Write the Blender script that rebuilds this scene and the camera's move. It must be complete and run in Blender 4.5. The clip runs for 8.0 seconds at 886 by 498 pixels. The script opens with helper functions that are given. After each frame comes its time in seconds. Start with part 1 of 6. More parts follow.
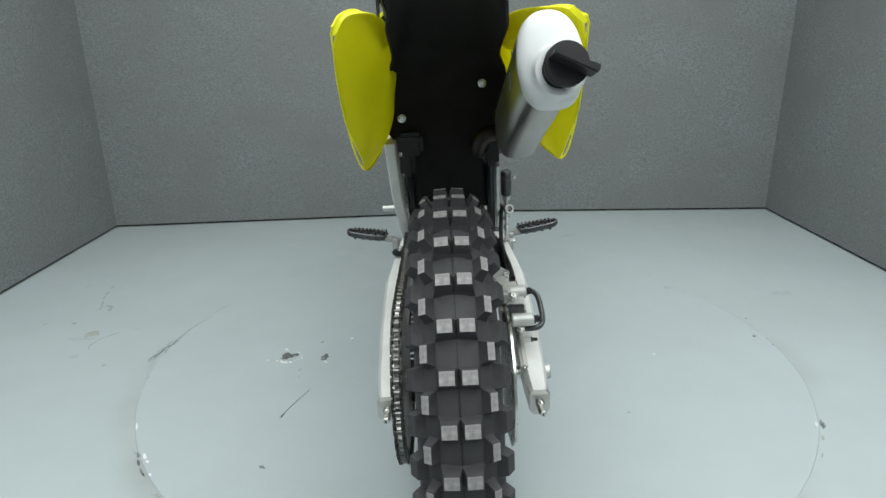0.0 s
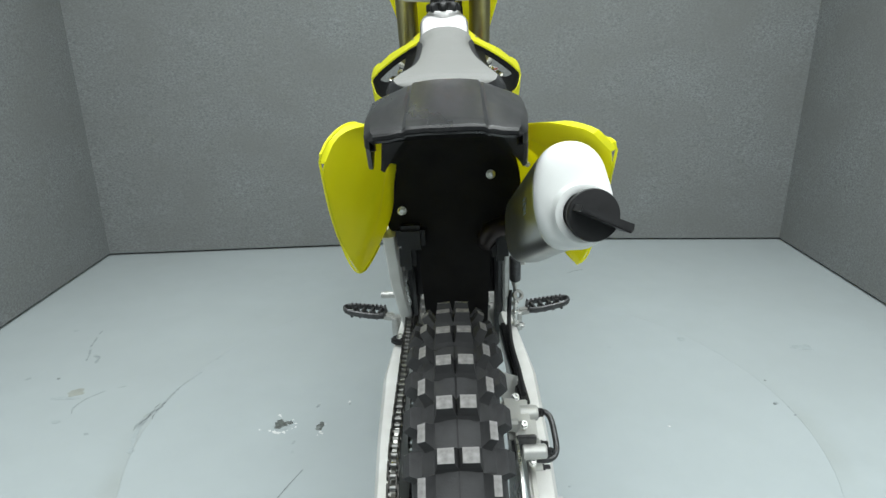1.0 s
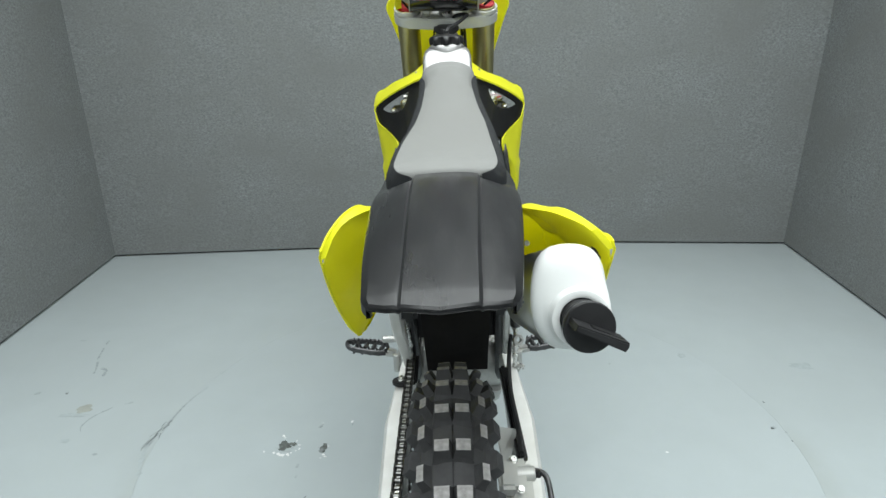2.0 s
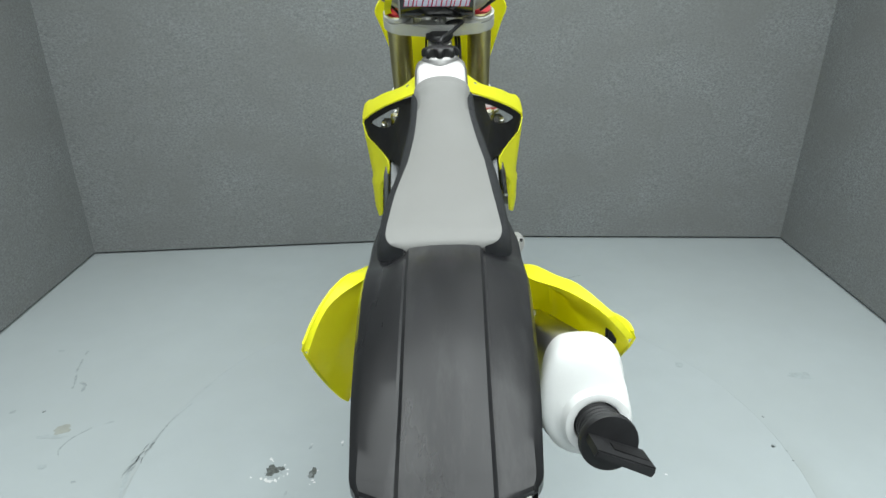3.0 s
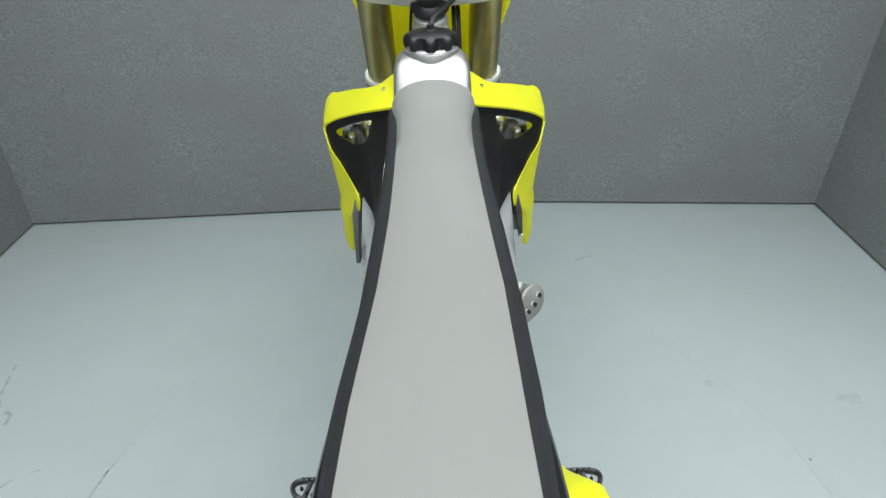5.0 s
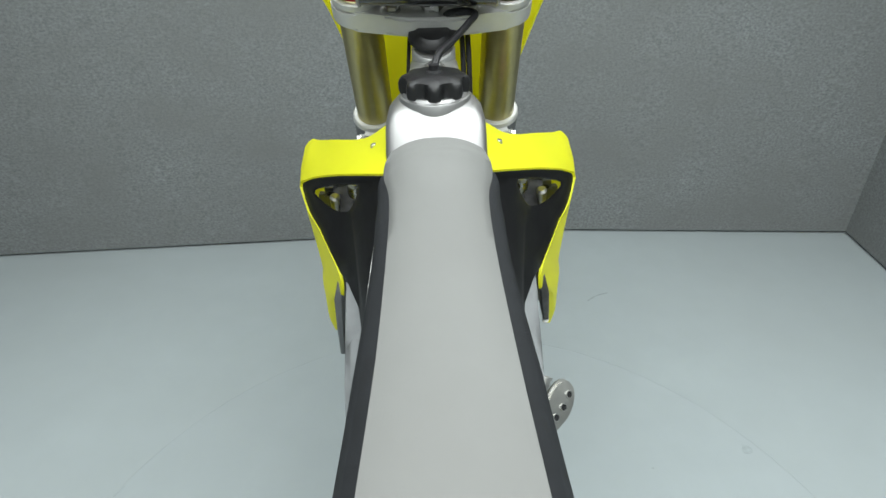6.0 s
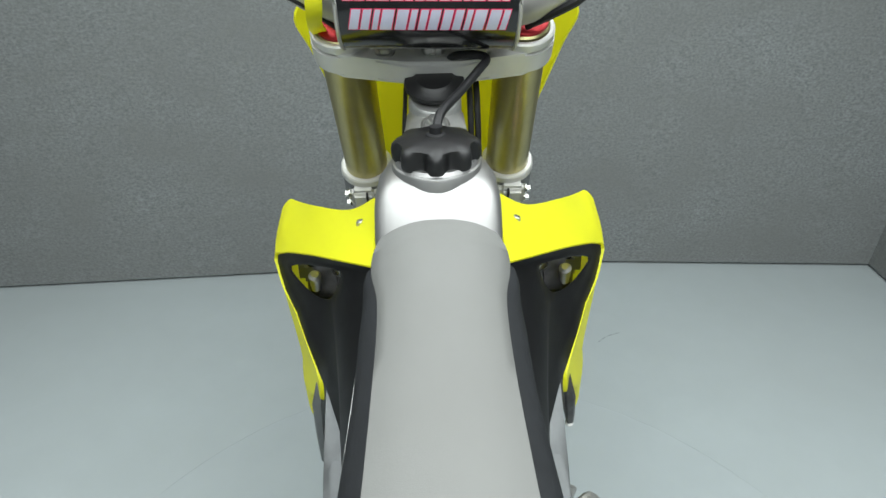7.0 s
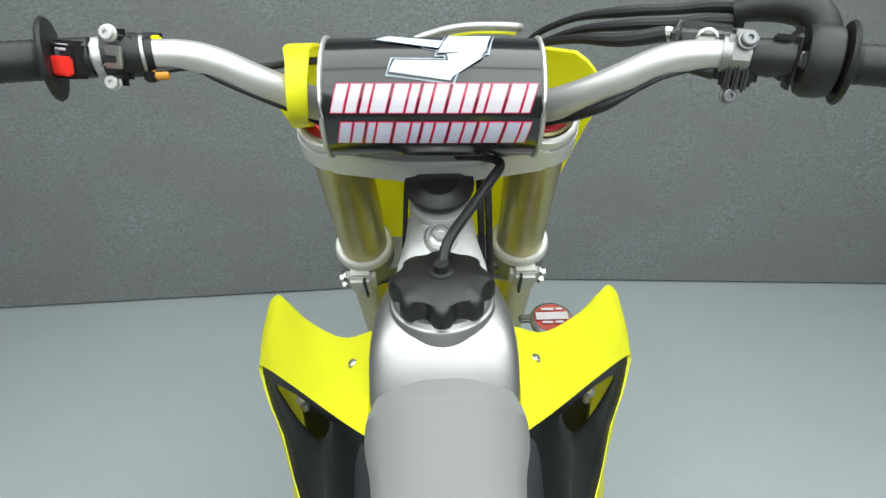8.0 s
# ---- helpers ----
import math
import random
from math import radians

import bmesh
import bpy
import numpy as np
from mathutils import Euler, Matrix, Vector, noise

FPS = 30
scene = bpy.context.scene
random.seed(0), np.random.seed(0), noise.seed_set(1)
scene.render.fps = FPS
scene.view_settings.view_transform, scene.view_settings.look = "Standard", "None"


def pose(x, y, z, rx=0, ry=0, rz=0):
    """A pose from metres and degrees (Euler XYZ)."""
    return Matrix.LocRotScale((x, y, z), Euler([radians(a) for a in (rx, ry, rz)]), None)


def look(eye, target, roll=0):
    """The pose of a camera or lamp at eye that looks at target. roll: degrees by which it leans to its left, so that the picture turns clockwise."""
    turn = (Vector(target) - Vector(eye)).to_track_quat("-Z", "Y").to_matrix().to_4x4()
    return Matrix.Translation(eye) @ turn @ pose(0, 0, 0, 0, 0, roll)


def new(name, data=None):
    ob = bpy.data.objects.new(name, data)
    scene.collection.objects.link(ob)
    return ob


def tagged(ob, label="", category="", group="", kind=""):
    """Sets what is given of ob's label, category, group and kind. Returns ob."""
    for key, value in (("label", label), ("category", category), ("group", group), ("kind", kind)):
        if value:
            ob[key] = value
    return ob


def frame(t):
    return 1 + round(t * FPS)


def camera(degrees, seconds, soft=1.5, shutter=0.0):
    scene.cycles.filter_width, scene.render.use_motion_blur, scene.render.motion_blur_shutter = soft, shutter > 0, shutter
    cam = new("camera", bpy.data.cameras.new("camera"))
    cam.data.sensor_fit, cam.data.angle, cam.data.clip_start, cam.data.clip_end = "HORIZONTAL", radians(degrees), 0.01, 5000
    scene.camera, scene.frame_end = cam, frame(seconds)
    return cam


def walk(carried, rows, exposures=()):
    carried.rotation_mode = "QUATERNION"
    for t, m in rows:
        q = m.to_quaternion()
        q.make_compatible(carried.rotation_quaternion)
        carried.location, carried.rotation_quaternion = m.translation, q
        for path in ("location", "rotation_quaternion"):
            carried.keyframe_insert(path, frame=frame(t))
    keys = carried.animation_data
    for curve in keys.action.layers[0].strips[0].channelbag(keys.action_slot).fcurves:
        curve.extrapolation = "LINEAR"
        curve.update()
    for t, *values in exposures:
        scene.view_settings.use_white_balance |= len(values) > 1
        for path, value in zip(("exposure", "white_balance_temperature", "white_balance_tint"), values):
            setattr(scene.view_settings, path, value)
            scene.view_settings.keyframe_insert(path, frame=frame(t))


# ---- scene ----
# The camera and its way.
cam = camera(74.1, 8.0)
PATH = [
    (0, (-0.035, 0.300, 0.831), (0.007, 2.205, 0.224), -0.9),
    (0.5, (-0.029, 0.406, 0.920), (0.005, 2.304, 0.290), -0.9),
    (1, (-0.031, 0.457, 0.985), (0.002, 2.358, 0.359), -0.6),
    (1.5, (-0.022, 0.476, 1.058), (-0.007, 2.365, 0.399), -0.4),
    (2.8, (-0.027, 0.582, 1.190), (0.011, 2.430, 0.426), -0.2),
    (3, (-0.030, 0.616, 1.205), (0.021, 2.455, 0.420), -0.1),
    (3.5, (-0.024, 0.671, 1.237), (0.015, 2.481, 0.387), 0.0),
    (4, (-0.016, 0.797, 1.268), (0.017, 2.548, 0.302), -0.1),
    (4.5, (-0.017, 0.941, 1.292), (0.049, 2.639, 0.237), 0.1),
    (5.8, (-0.018, 1.262, 1.283), (0.061, 2.978, 0.256), 0.5),
    (6, (-0.017, 1.309, 1.282), (0.061, 3.021, 0.251), 0.5),
    (6.5, (-0.006, 1.394, 1.274), (0.044, 3.123, 0.270), 0.3),
    (7, (-0.014, 1.475, 1.286), (0.066, 3.206, 0.288), 0.7),
    (7.5, (-0.014, 1.548, 1.321), (0.065, 3.266, 0.299), 0.8),
    (8, (-0.012, 1.614, 1.360), (0.056, 3.320, 0.318), 0.6),
]
walk(cam, [(t, look(eye, target, roll)) for t, eye, target, roll in PATH], [(0, -0.11), (0.5, 0.0), (3.5, 0.03), (4.0, -0.05), (4.5, 0.0), (8, 0.02)])

# ---------------------------------------------------------------- light
world = bpy.data.worlds.new("world")
scene.world = world
world.use_nodes = True
world.node_tree.nodes["Background"].inputs["Color"].default_value = (0.75, 0.82, 0.85, 1)
world.node_tree.nodes["Background"].inputs["Strength"].default_value = 0.05
scene.view_settings.exposure = 0.0


def ceiling_lamp(x, y, z, sx, sy, power):
    """A flat ceiling light: a housing with a glowing rectangle under it."""
    data = bpy.data.lights.new("panel_lamp", "AREA")
    data.shape, data.size, data.size_y, data.energy = "RECTANGLE", sx, sy, power
    data.color = (0.94, 1.0, 1.0)
    lamp = new("panel_lamp", data)
    lamp.matrix_world = pose(x, y, z)
    return lamp


LAMPS = [(x, y, 2.42, 1.68, 1.03, p) for x, p in ((-0.80, 20.5), (0.90, 26.0)) for y in (-1.0, 0.1, 1.2, 2.3)]
for row in LAMPS:
    ceiling_lamp(*row)


# ---------------------------------------------------------------- materials
def material(name, color, rough=0.5, metal=0.0, spread=0.0, scale=40.0, bump=0.0, bump_scale=200.0,
             coat=0.0, second=None, second_scale=3.0, rough_spread=0.0, stretch=(1, 1, 1), worn=None, worn_edge=0.06, spec=0.5):
    """A surface with variation at two scales, relief and uneven gloss, in object metres."""
    m = bpy.data.materials.new(name)
    m.use_nodes = True
    nt = m.node_tree
    b = nt.nodes["Principled BSDF"]
    b.inputs["Base Color"].default_value = (*color, 1)
    b.inputs["Roughness"].default_value = rough
    b.inputs["Metallic"].default_value = metal
    b.inputs["Coat Weight"].default_value = coat
    b.inputs["Specular IOR Level"].default_value = spec
    b.inputs["Coat Roughness"].default_value = 0.12
    tc = nt.nodes.new("ShaderNodeTexCoord")
    mp = nt.nodes.new("ShaderNodeMapping")
    mp.inputs["Scale"].default_value = stretch
    nt.links.new(tc.outputs["Object"], mp.inputs["Vector"])

    def noise_node(sc, detail=6.0, rgh=0.6):
        n = nt.nodes.new("ShaderNodeTexNoise")
        n.inputs["Scale"].default_value = sc
        n.inputs["Detail"].default_value = detail
        n.inputs["Roughness"].default_value = rgh
        nt.links.new(mp.outputs["Vector"], n.inputs["Vector"])
        return n

    def ramp(node, lo, hi):
        r = nt.nodes.new("ShaderNodeMapRange")
        r.inputs["From Min"].default_value, r.inputs["From Max"].default_value = 0.3, 0.7
        r.inputs["To Min"].default_value, r.inputs["To Max"].default_value = lo, hi
        nt.links.new(node.outputs["Fac"], r.inputs["Value"])
        return r

    def mix(fac, a, bcol):
        x = nt.nodes.new("ShaderNodeMix")
        x.data_type = "RGBA"
        nt.links.new(fac, x.inputs["Factor"])
        for sock, val in (("A", a), ("B", bcol)):
            s = [i for i in x.inputs if i.name == sock and i.type == "RGBA"][0]
            if isinstance(val, tuple):
                s.default_value = (*val, 1)
            else:
                nt.links.new(val, s)
        return [o for o in x.outputs if o.type == "RGBA"][0]

    n1 = noise_node(scale)
    if spread:
        lo = tuple(max(0, c * (1 - spread)) for c in color)
        hi = tuple(min(1, c * (1 + spread)) for c in color)
        out = mix(ramp(n1, 0, 1).outputs["Result"], lo, hi)
        if second:
            n2 = noise_node(second_scale, 4.0)
            out = mix(ramp(n2, 0, 0.8).outputs["Result"], out, second)
        if worn:
            n3 = noise_node(worn[1], 8.0, 0.7)
            r3 = nt.nodes.new("ShaderNodeMapRange")
            r3.inputs["From Min"].default_value, r3.inputs["From Max"].default_value = worn[2], worn[2] + worn_edge
            nt.links.new(n3.outputs["Fac"], r3.inputs["Value"])
            out = mix(r3.outputs["Result"], out, worn[0])
        nt.links.new(out, b.inputs["Base Color"])
    if rough_spread:
        n4 = noise_node(scale * 0.37, 5.0)
        nt.links.new(ramp(n4, max(0.02, rough - rough_spread), min(1, rough + rough_spread)).outputs["Result"], b.inputs["Roughness"])
    if bump:
        n5 = noise_node(bump_scale, 3.0, 0.7)
        bp = nt.nodes.new("ShaderNodeBump")
        bp.inputs["Strength"].default_value = bump
        bp.inputs["Distance"].default_value = 0.002
        nt.links.new(n5.outputs["Fac"], bp.inputs["Height"])
        nt.links.new(bp.outputs["Normal"], b.inputs["Normal"])
    return m


CARPET = material("grey_carpet", (0.196, 0.208, 0.209), 0.95, spread=0.34, scale=95, bump=0.6, bump_scale=170, second=(0.172, 0.178, 0.174), second_scale=2.2, stretch=(1, 1, 1.5), spec=0.15)
FLOOR = material("painted_floor", (0.385, 0.43, 0.44), 0.42, spread=0.035, scale=7, bump=0.05, bump_scale=60, second=(0.36, 0.395, 0.40), second_scale=1.1, rough_spread=0.08)
TABLE_PAINT = material("painted_turntable", (0.386, 0.431, 0.443), 0.42, spread=0.035, scale=7, bump=0.05, bump_scale=60, second=(0.364, 0.400, 0.407), second_scale=1.1, rough_spread=0.08)
CEILING = material("ceiling_paint", (0.6, 0.6, 0.59), 0.8, spread=0.05, scale=5)
YELLOW = material("yellow_plastic", (0.84, 0.85, 0.030), 0.40, spread=0.03, scale=9, rough_spread=0.08, coat=0.10, spec=0.22)
BLACK = material("black_plastic", (0.007, 0.007, 0.0075), 0.42, spread=0.25, scale=30, bump=0.12, bump_scale=700, rough_spread=0.12, worn=((0.05, 0.05, 0.05), 14, 0.68))
PANEL_BLACK = material("smooth_black_plastic", (0.006, 0.006, 0.0065), 0.46, spread=0.2, scale=30, bump=0.05, bump_scale=500, rough_spread=0.06, spec=0.16)
DULL_BLACK = material("dusty_black_plastic", (0.015, 0.0145, 0.0145), 0.85, spread=0.3, scale=22, bump=0.1, bump_scale=400, second=(0.021, 0.0195, 0.019), second_scale=7, spec=0.10)
CAN_STEEL = material("satin_can_steel", (0.42, 0.42, 0.40), 0.36, 1.0, spread=0.05, scale=18, rough_spread=0.05)
FENDER = material("scuffed_black_plastic", (0.007, 0.007, 0.008), 0.30, spread=0.3, scale=24, bump=0.03, bump_scale=500, rough_spread=0.17, worn=((0.040, 0.040, 0.040), 15, 0.50), worn_edge=0.25, stretch=(1, 0.14, 1), spec=0.28, coat=0.11)
RUBBER = material("tyre_rubber", (0.03, 0.03, 0.032), 0.72, spread=0.3, scale=60, bump=0.3, bump_scale=400, second=(0.045, 0.045, 0.046), second_scale=9)
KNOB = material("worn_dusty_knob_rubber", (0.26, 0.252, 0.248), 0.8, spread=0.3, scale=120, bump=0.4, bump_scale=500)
GREY_SEAT = material("grey_seat_cover", (0.160, 0.162, 0.155), 0.6, spread=0.04, scale=14, bump=0.25, bump_scale=1300, second=(0.150, 0.150, 0.143), second_scale=5)
BLACK_SEAT = material("black_seat_gripper", (0.0125, 0.0138, 0.0158), 0.62, spread=0.2, scale=60, bump=0.4, bump_scale=1200, spec=0.3)
ALU = material("brushed_aluminium", (0.50, 0.495, 0.47), 0.38, 1.0, spread=0.08, scale=45, bump=0.05, bump_scale=300, rough_spread=0.1)
TANK_ALU = material("satin_tank_aluminium", (0.40, 0.395, 0.39), 0.44, 1.0, spread=0.05, scale=20, bump=0.03, bump_scale=300, rough_spread=0.05)
CAST = material("cast_aluminium", (0.48, 0.48, 0.465), 0.5, 0.9, spread=0.12, scale=60, bump=0.2, bump_scale=500, rough_spread=0.12)
SILVER = material("silver_painted_metal", (0.52, 0.52, 0.50), 0.4, 0.35, spread=0.05, scale=30, bump=0.08, bump_scale=300, rough_spread=0.1)
WHITE_METAL = material("bead_blasted_swingarm", (0.72, 0.72, 0.70), 0.5, 0.25, spread=0.06, scale=30, bump=0.1, bump_scale=400, second=(0.62, 0.61, 0.58), second_scale=12)
GOLD = material("bronze_anodised_fork", (0.43, 0.385, 0.20), 0.36, 1.0, spread=0.08, scale=30, bump=0.03, bump_scale=400, rough_spread=0.05)
BAR_ALU = material("satin_handlebar_aluminium", (0.46, 0.455, 0.435), 0.42, 0.65, spread=0.05, scale=30, bump=0.03, bump_scale=500, rough_spread=0.06)
BRASS = material("gold_anodised", (0.75, 0.48, 0.12), 0.3, 1.0, spread=0.1, scale=80)
RED = material("red_anodised", (0.33, 0.015, 0.02), 0.35, 0.6, spread=0.15, scale=80)
# the yellow plastic is thin enough to let light through
nt_y = YELLOW.node_tree
glow = nt_y.nodes.new("ShaderNodeBsdfTranslucent")
glow.inputs["Color"].default_value = (0.95, 0.89, 0.03, 1)
blend = nt_y.nodes.new("ShaderNodeMixShader")
blend.inputs[0].default_value = 0.40
nt_y.links.new(nt_y.nodes["Principled BSDF"].outputs[0], blend.inputs[1])
nt_y.links.new(glow.outputs[0], blend.inputs[2])
nt_y.links.new(blend.outputs[0], nt_y.nodes["Material Output"].inputs["Surface"])
RED_PLASTIC = material("red_plastic", (0.75, 0.03, 0.02), 0.4, spread=0.08, scale=60)
LABEL_RED = material("faded_red_label", (0.42, 0.055, 0.045), 0.4, spread=0.12, scale=150)
STEEL = material("zinc_steel", (0.6, 0.6, 0.58), 0.3, 1.0, spread=0.12, scale=120, rough_spread=0.1)
HEAT_STEEL = material("heat_browned_steel", (0.03, 0.02, 0.018), 0.42, 0.6, spread=0.3, scale=25, second=(0.05, 0.045, 0.045), second_scale=8)
SPAR = material("satin_frame_aluminium", (0.15, 0.157, 0.160), 0.46, 0.6, spread=0.1, scale=40, bump=0.1, bump_scale=500)
DULL_STEEL = material("dull_clamp_aluminium", (0.30, 0.30, 0.29), 0.45, 0.9, spread=0.15, scale=60, bump=0.15, bump_scale=400)
FRAME_GREY = material("grey_anodised_frame", (0.20, 0.205, 0.21), 0.5, 0.8, spread=0.1, scale=40, bump=0.1, bump_scale=500)
DARK_STEEL = material("dark_steel", (0.09, 0.09, 0.092), 0.42, 0.8, spread=0.3, scale=90, bump=0.2, bump_scale=500)
CHAIN = material("oiled_chain_steel", (0.05, 0.048, 0.045), 0.38, 0.9, spread=0.35, scale=200)
CHAIN_PIN = material("chain_roller_steel", (0.20, 0.20, 0.195), 0.32, 1.0, spread=0.15, scale=200)
WHITE = material("white_end_cap", (0.70, 0.71, 0.70), 0.38, spread=0.03, scale=20, bump=0.05, bump_scale=300, rough_spread=0.08)
DARK_RUBBER = material("black_rubber", (0.012, 0.012, 0.013), 0.48, spread=0.25, scale=70, bump=0.07, bump_scale=900, spec=0.38)
VINYL = material("glossy_black_vinyl", (0.008, 0.008, 0.009), 0.16, spread=0.3, scale=30, bump=0.03, bump_scale=90, coat=0.3)
PRINT_WHITE = material("white_print", (0.55, 0.52, 0.56), 0.25, spread=0.04, scale=60)
PRINT_LILAC = material("lilac_print", (0.40, 0.40, 0.50), 0.25, spread=0.06, scale=60)
PRINT_PALE = material("pale_blue_print", (0.42, 0.47, 0.52), 0.3, spread=0.10, scale=60)
PRINT_PINK = material("red_print", (0.7, 0.04, 0.12), 0.25, spread=0.05, scale=60)
PRINT_GREY = material("grey_print", (0.30, 0.36, 0.41), 0.25, spread=0.15, scale=60)
CHIP = material("bare_concrete_chip", (0.098, 0.108, 0.102), 0.9, spread=0.5, scale=90, bump=0.5, bump_scale=200)
PALE = material("pale_chip_edge", (0.52, 0.55, 0.56), 0.8, spread=0.2, scale=120)
SCUFF = material("rubber_scuff", (0.295, 0.33, 0.336), 0.6, spread=0.25, scale=70)
FAINT = material("faint_scuff", (0.34, 0.38, 0.39), 0.5, spread=0.12, scale=50)
DARK_SCUFF = material("black_rubber_scuff", (0.17, 0.188, 0.188), 0.7, spread=0.4, scale=160)
GRIME = material("brown_floor_grime", (0.30, 0.315, 0.285), 0.7, spread=0.12, scale=40)
# grime swept up against the turntable's rim: a soft uneven band in the floor paint round it
TABLE_AT, TABLE_R = (0.075, 1.94), 0.925
nt_f = FLOOR.node_tree
coords = nt_f.nodes.new("ShaderNodeTexCoord")
away = nt_f.nodes.new("ShaderNodeVectorMath")
away.operation = "DISTANCE"
away.inputs[1].default_value = (*TABLE_AT, 0)
band = nt_f.nodes.new("ShaderNodeMapRange")
band.interpolation_type = "SMOOTHSTEP"
band.inputs["From Min"].default_value, band.inputs["From Max"].default_value = TABLE_R, TABLE_R + 0.075
band.inputs["To Min"].default_value, band.inputs["To Max"].default_value = 1.0, 0.0
patchy = nt_f.nodes.new("ShaderNodeTexNoise")
patchy.inputs["Scale"].default_value, patchy.inputs["Detail"].default_value = 2.6, 5.0
spread_n = nt_f.nodes.new("ShaderNodeMapRange")
spread_n.inputs["From Min"].default_value, spread_n.inputs["From Max"].default_value = 0.40, 0.68
both = nt_f.nodes.new("ShaderNodeMath")
both.operation = "MULTIPLY"
place = nt_f.nodes.new("ShaderNodeSeparateXYZ")
near_side = nt_f.nodes.new("ShaderNodeMapRange")
near_side.inputs["From Min"].default_value, near_side.inputs["From Max"].default_value = 1.55, 2.15
near_side.inputs["To Min"].default_value, near_side.inputs["To Max"].default_value = 0.75, 0.0
front = nt_f.nodes.new("ShaderNodeMath")
front.operation = "MULTIPLY"
nt_f.links.new(coords.outputs["Object"], place.inputs[0])
nt_f.links.new(place.outputs["Y"], near_side.inputs["Value"])
nt_f.links.new(both.outputs["Value"], front.inputs[0])
nt_f.links.new(near_side.outputs["Result"], front.inputs[1])
dirt = nt_f.nodes.new("ShaderNodeMix")
dirt.data_type = "RGBA"
old = nt_f.nodes["Principled BSDF"].inputs["Base Color"].links[0].from_socket
nt_f.links.new(coords.outputs["Object"], away.inputs[0])
nt_f.links.new(away.outputs["Value"], band.inputs["Value"])
nt_f.links.new(coords.outputs["Object"], patchy.inputs["Vector"])
nt_f.links.new(patchy.outputs["Fac"], spread_n.inputs["Value"])
nt_f.links.new(band.outputs["Result"], both.inputs[0])
nt_f.links.new(spread_n.outputs["Result"], both.inputs[1])
nt_f.links.new(front.outputs["Value"], dirt.inputs["Factor"])
nt_f.links.new(old, dirt.inputs[6])
dirt.inputs[7].default_value = (0.27, 0.285, 0.265, 1)
nt_f.links.new(dirt.outputs[2], nt_f.nodes["Principled BSDF"].inputs["Base Color"])
ORANGE = material("orange_plastic", (0.6, 0.25, 0.02), 0.4, spread=0.1, scale=60)


# ---------------------------------------------------------------- mesh helpers
def part(name, bm, mat, parent=None, label="", smooth=35):
    """Links a bmesh as one mesh object under parent."""
    me = bpy.data.meshes.new(name)
    bmesh.ops.recalc_face_normals(bm, faces=bm.faces)
    bm.to_mesh(me)
    bm.free()
    me.materials.append(mat)
    if smooth:
        for p in me.polygons:
            p.use_smooth = True
        me.set_sharp_from_angle(angle=radians(smooth))
    ob = new(name, me)
    if parent:
        ob.parent = parent
    if label:
        ob["label"] = label
    return ob


def piece(name, ob, parent, m):
    """Another object on the mesh of ob, at m under parent."""
    c = new(name, ob.data)
    c.parent = parent
    c.matrix_local = m
    return c


def cuboid(bm, size, at=(0, 0, 0), turn=(0, 0, 0), bevel=0.0, segs=2):
    m = pose(*at, *turn) @ Matrix.Diagonal((*size, 1))
    made = bmesh.ops.create_cube(bm, size=1, matrix=m)["verts"]
    if bevel:
        edges = list({e for v in made for e in v.link_edges})
        bmesh.ops.bevel(bm, geom=edges, offset=bevel, segments=segs, affect="EDGES", clamp_overlap=True)
    return bm


def cone(bm, a, b, ra, rb, sides=24, bevel=0.0):
    """A closed cone or cylinder from a to b."""
    a, b = Vector(a), Vector(b)
    q = (b - a).to_track_quat("Z", "Y").to_matrix().to_4x4()
    return lathe(bm, [(0, 0), (ra, 0), (rb, (b - a).length), (0, (b - a).length)] if not bevel else
                 [(0, 0), (ra - bevel, 0), (ra, bevel), (rb, (b - a).length - bevel), (rb - bevel, (b - a).length), (0, (b - a).length)],
                 Matrix.Translation(a) @ q, sides)


def lathe(bm, profile, m=Matrix.Identity(4), sides=32, lobes=0, depth=0.0):
    """Turns (radius, height) pairs about the z axis of m; lobes scallops the rim."""
    top_r = max(r for r, h in profile)
    rings = []
    for r, h in profile:
        if r <= 1e-6:
            rings.append([bm.verts.new(m @ Vector((0, 0, h)))])
        else:
            ring = []
            for i in range(sides):
                a = 2 * math.pi * i / sides
                rr = r
                if lobes:
                    rr = r * (1 - depth * (r / top_r) ** 9 * (0.5 + 0.5 * math.cos(lobes * a)) ** 1.3)
                ring.append(bm.verts.new(m @ Vector((rr * math.cos(a), rr * math.sin(a), h))))
            rings.append(ring)
    for p, q in zip(rings, rings[1:]):
        for i in range(sides):
            j = (i + 1) % sides
            if len(p) == 1 and len(q) == 1:
                continue
            if len(p) == 1:
                bm.faces.new((p[0], q[i], q[j]))
            elif len(q) == 1:
                bm.faces.new((p[i], p[j], q[0]))
            else:
                bm.faces.new((p[i], p[j], q[j], q[i]))
    return bm


def spline(points, n):
    """Catmull-Rom through points, n steps a span."""
    p = [Vector(v) for v in points]
    p = [2 * p[0] - p[1]] + p + [2 * p[-1] - p[-2]]
    out = []
    for i in range(1, len(p) - 2):
        for k in range(n):
            t = k / n
            a, b, c, d = p[i - 1], p[i], p[i + 1], p[i + 2]
            out.append(0.5 * (2 * b + (c - a) * t + (2 * a - 5 * b + 4 * c - d) * t * t + (3 * b - a - 3 * c + d) * t ** 3))
    out.append(p[-2])
    return out


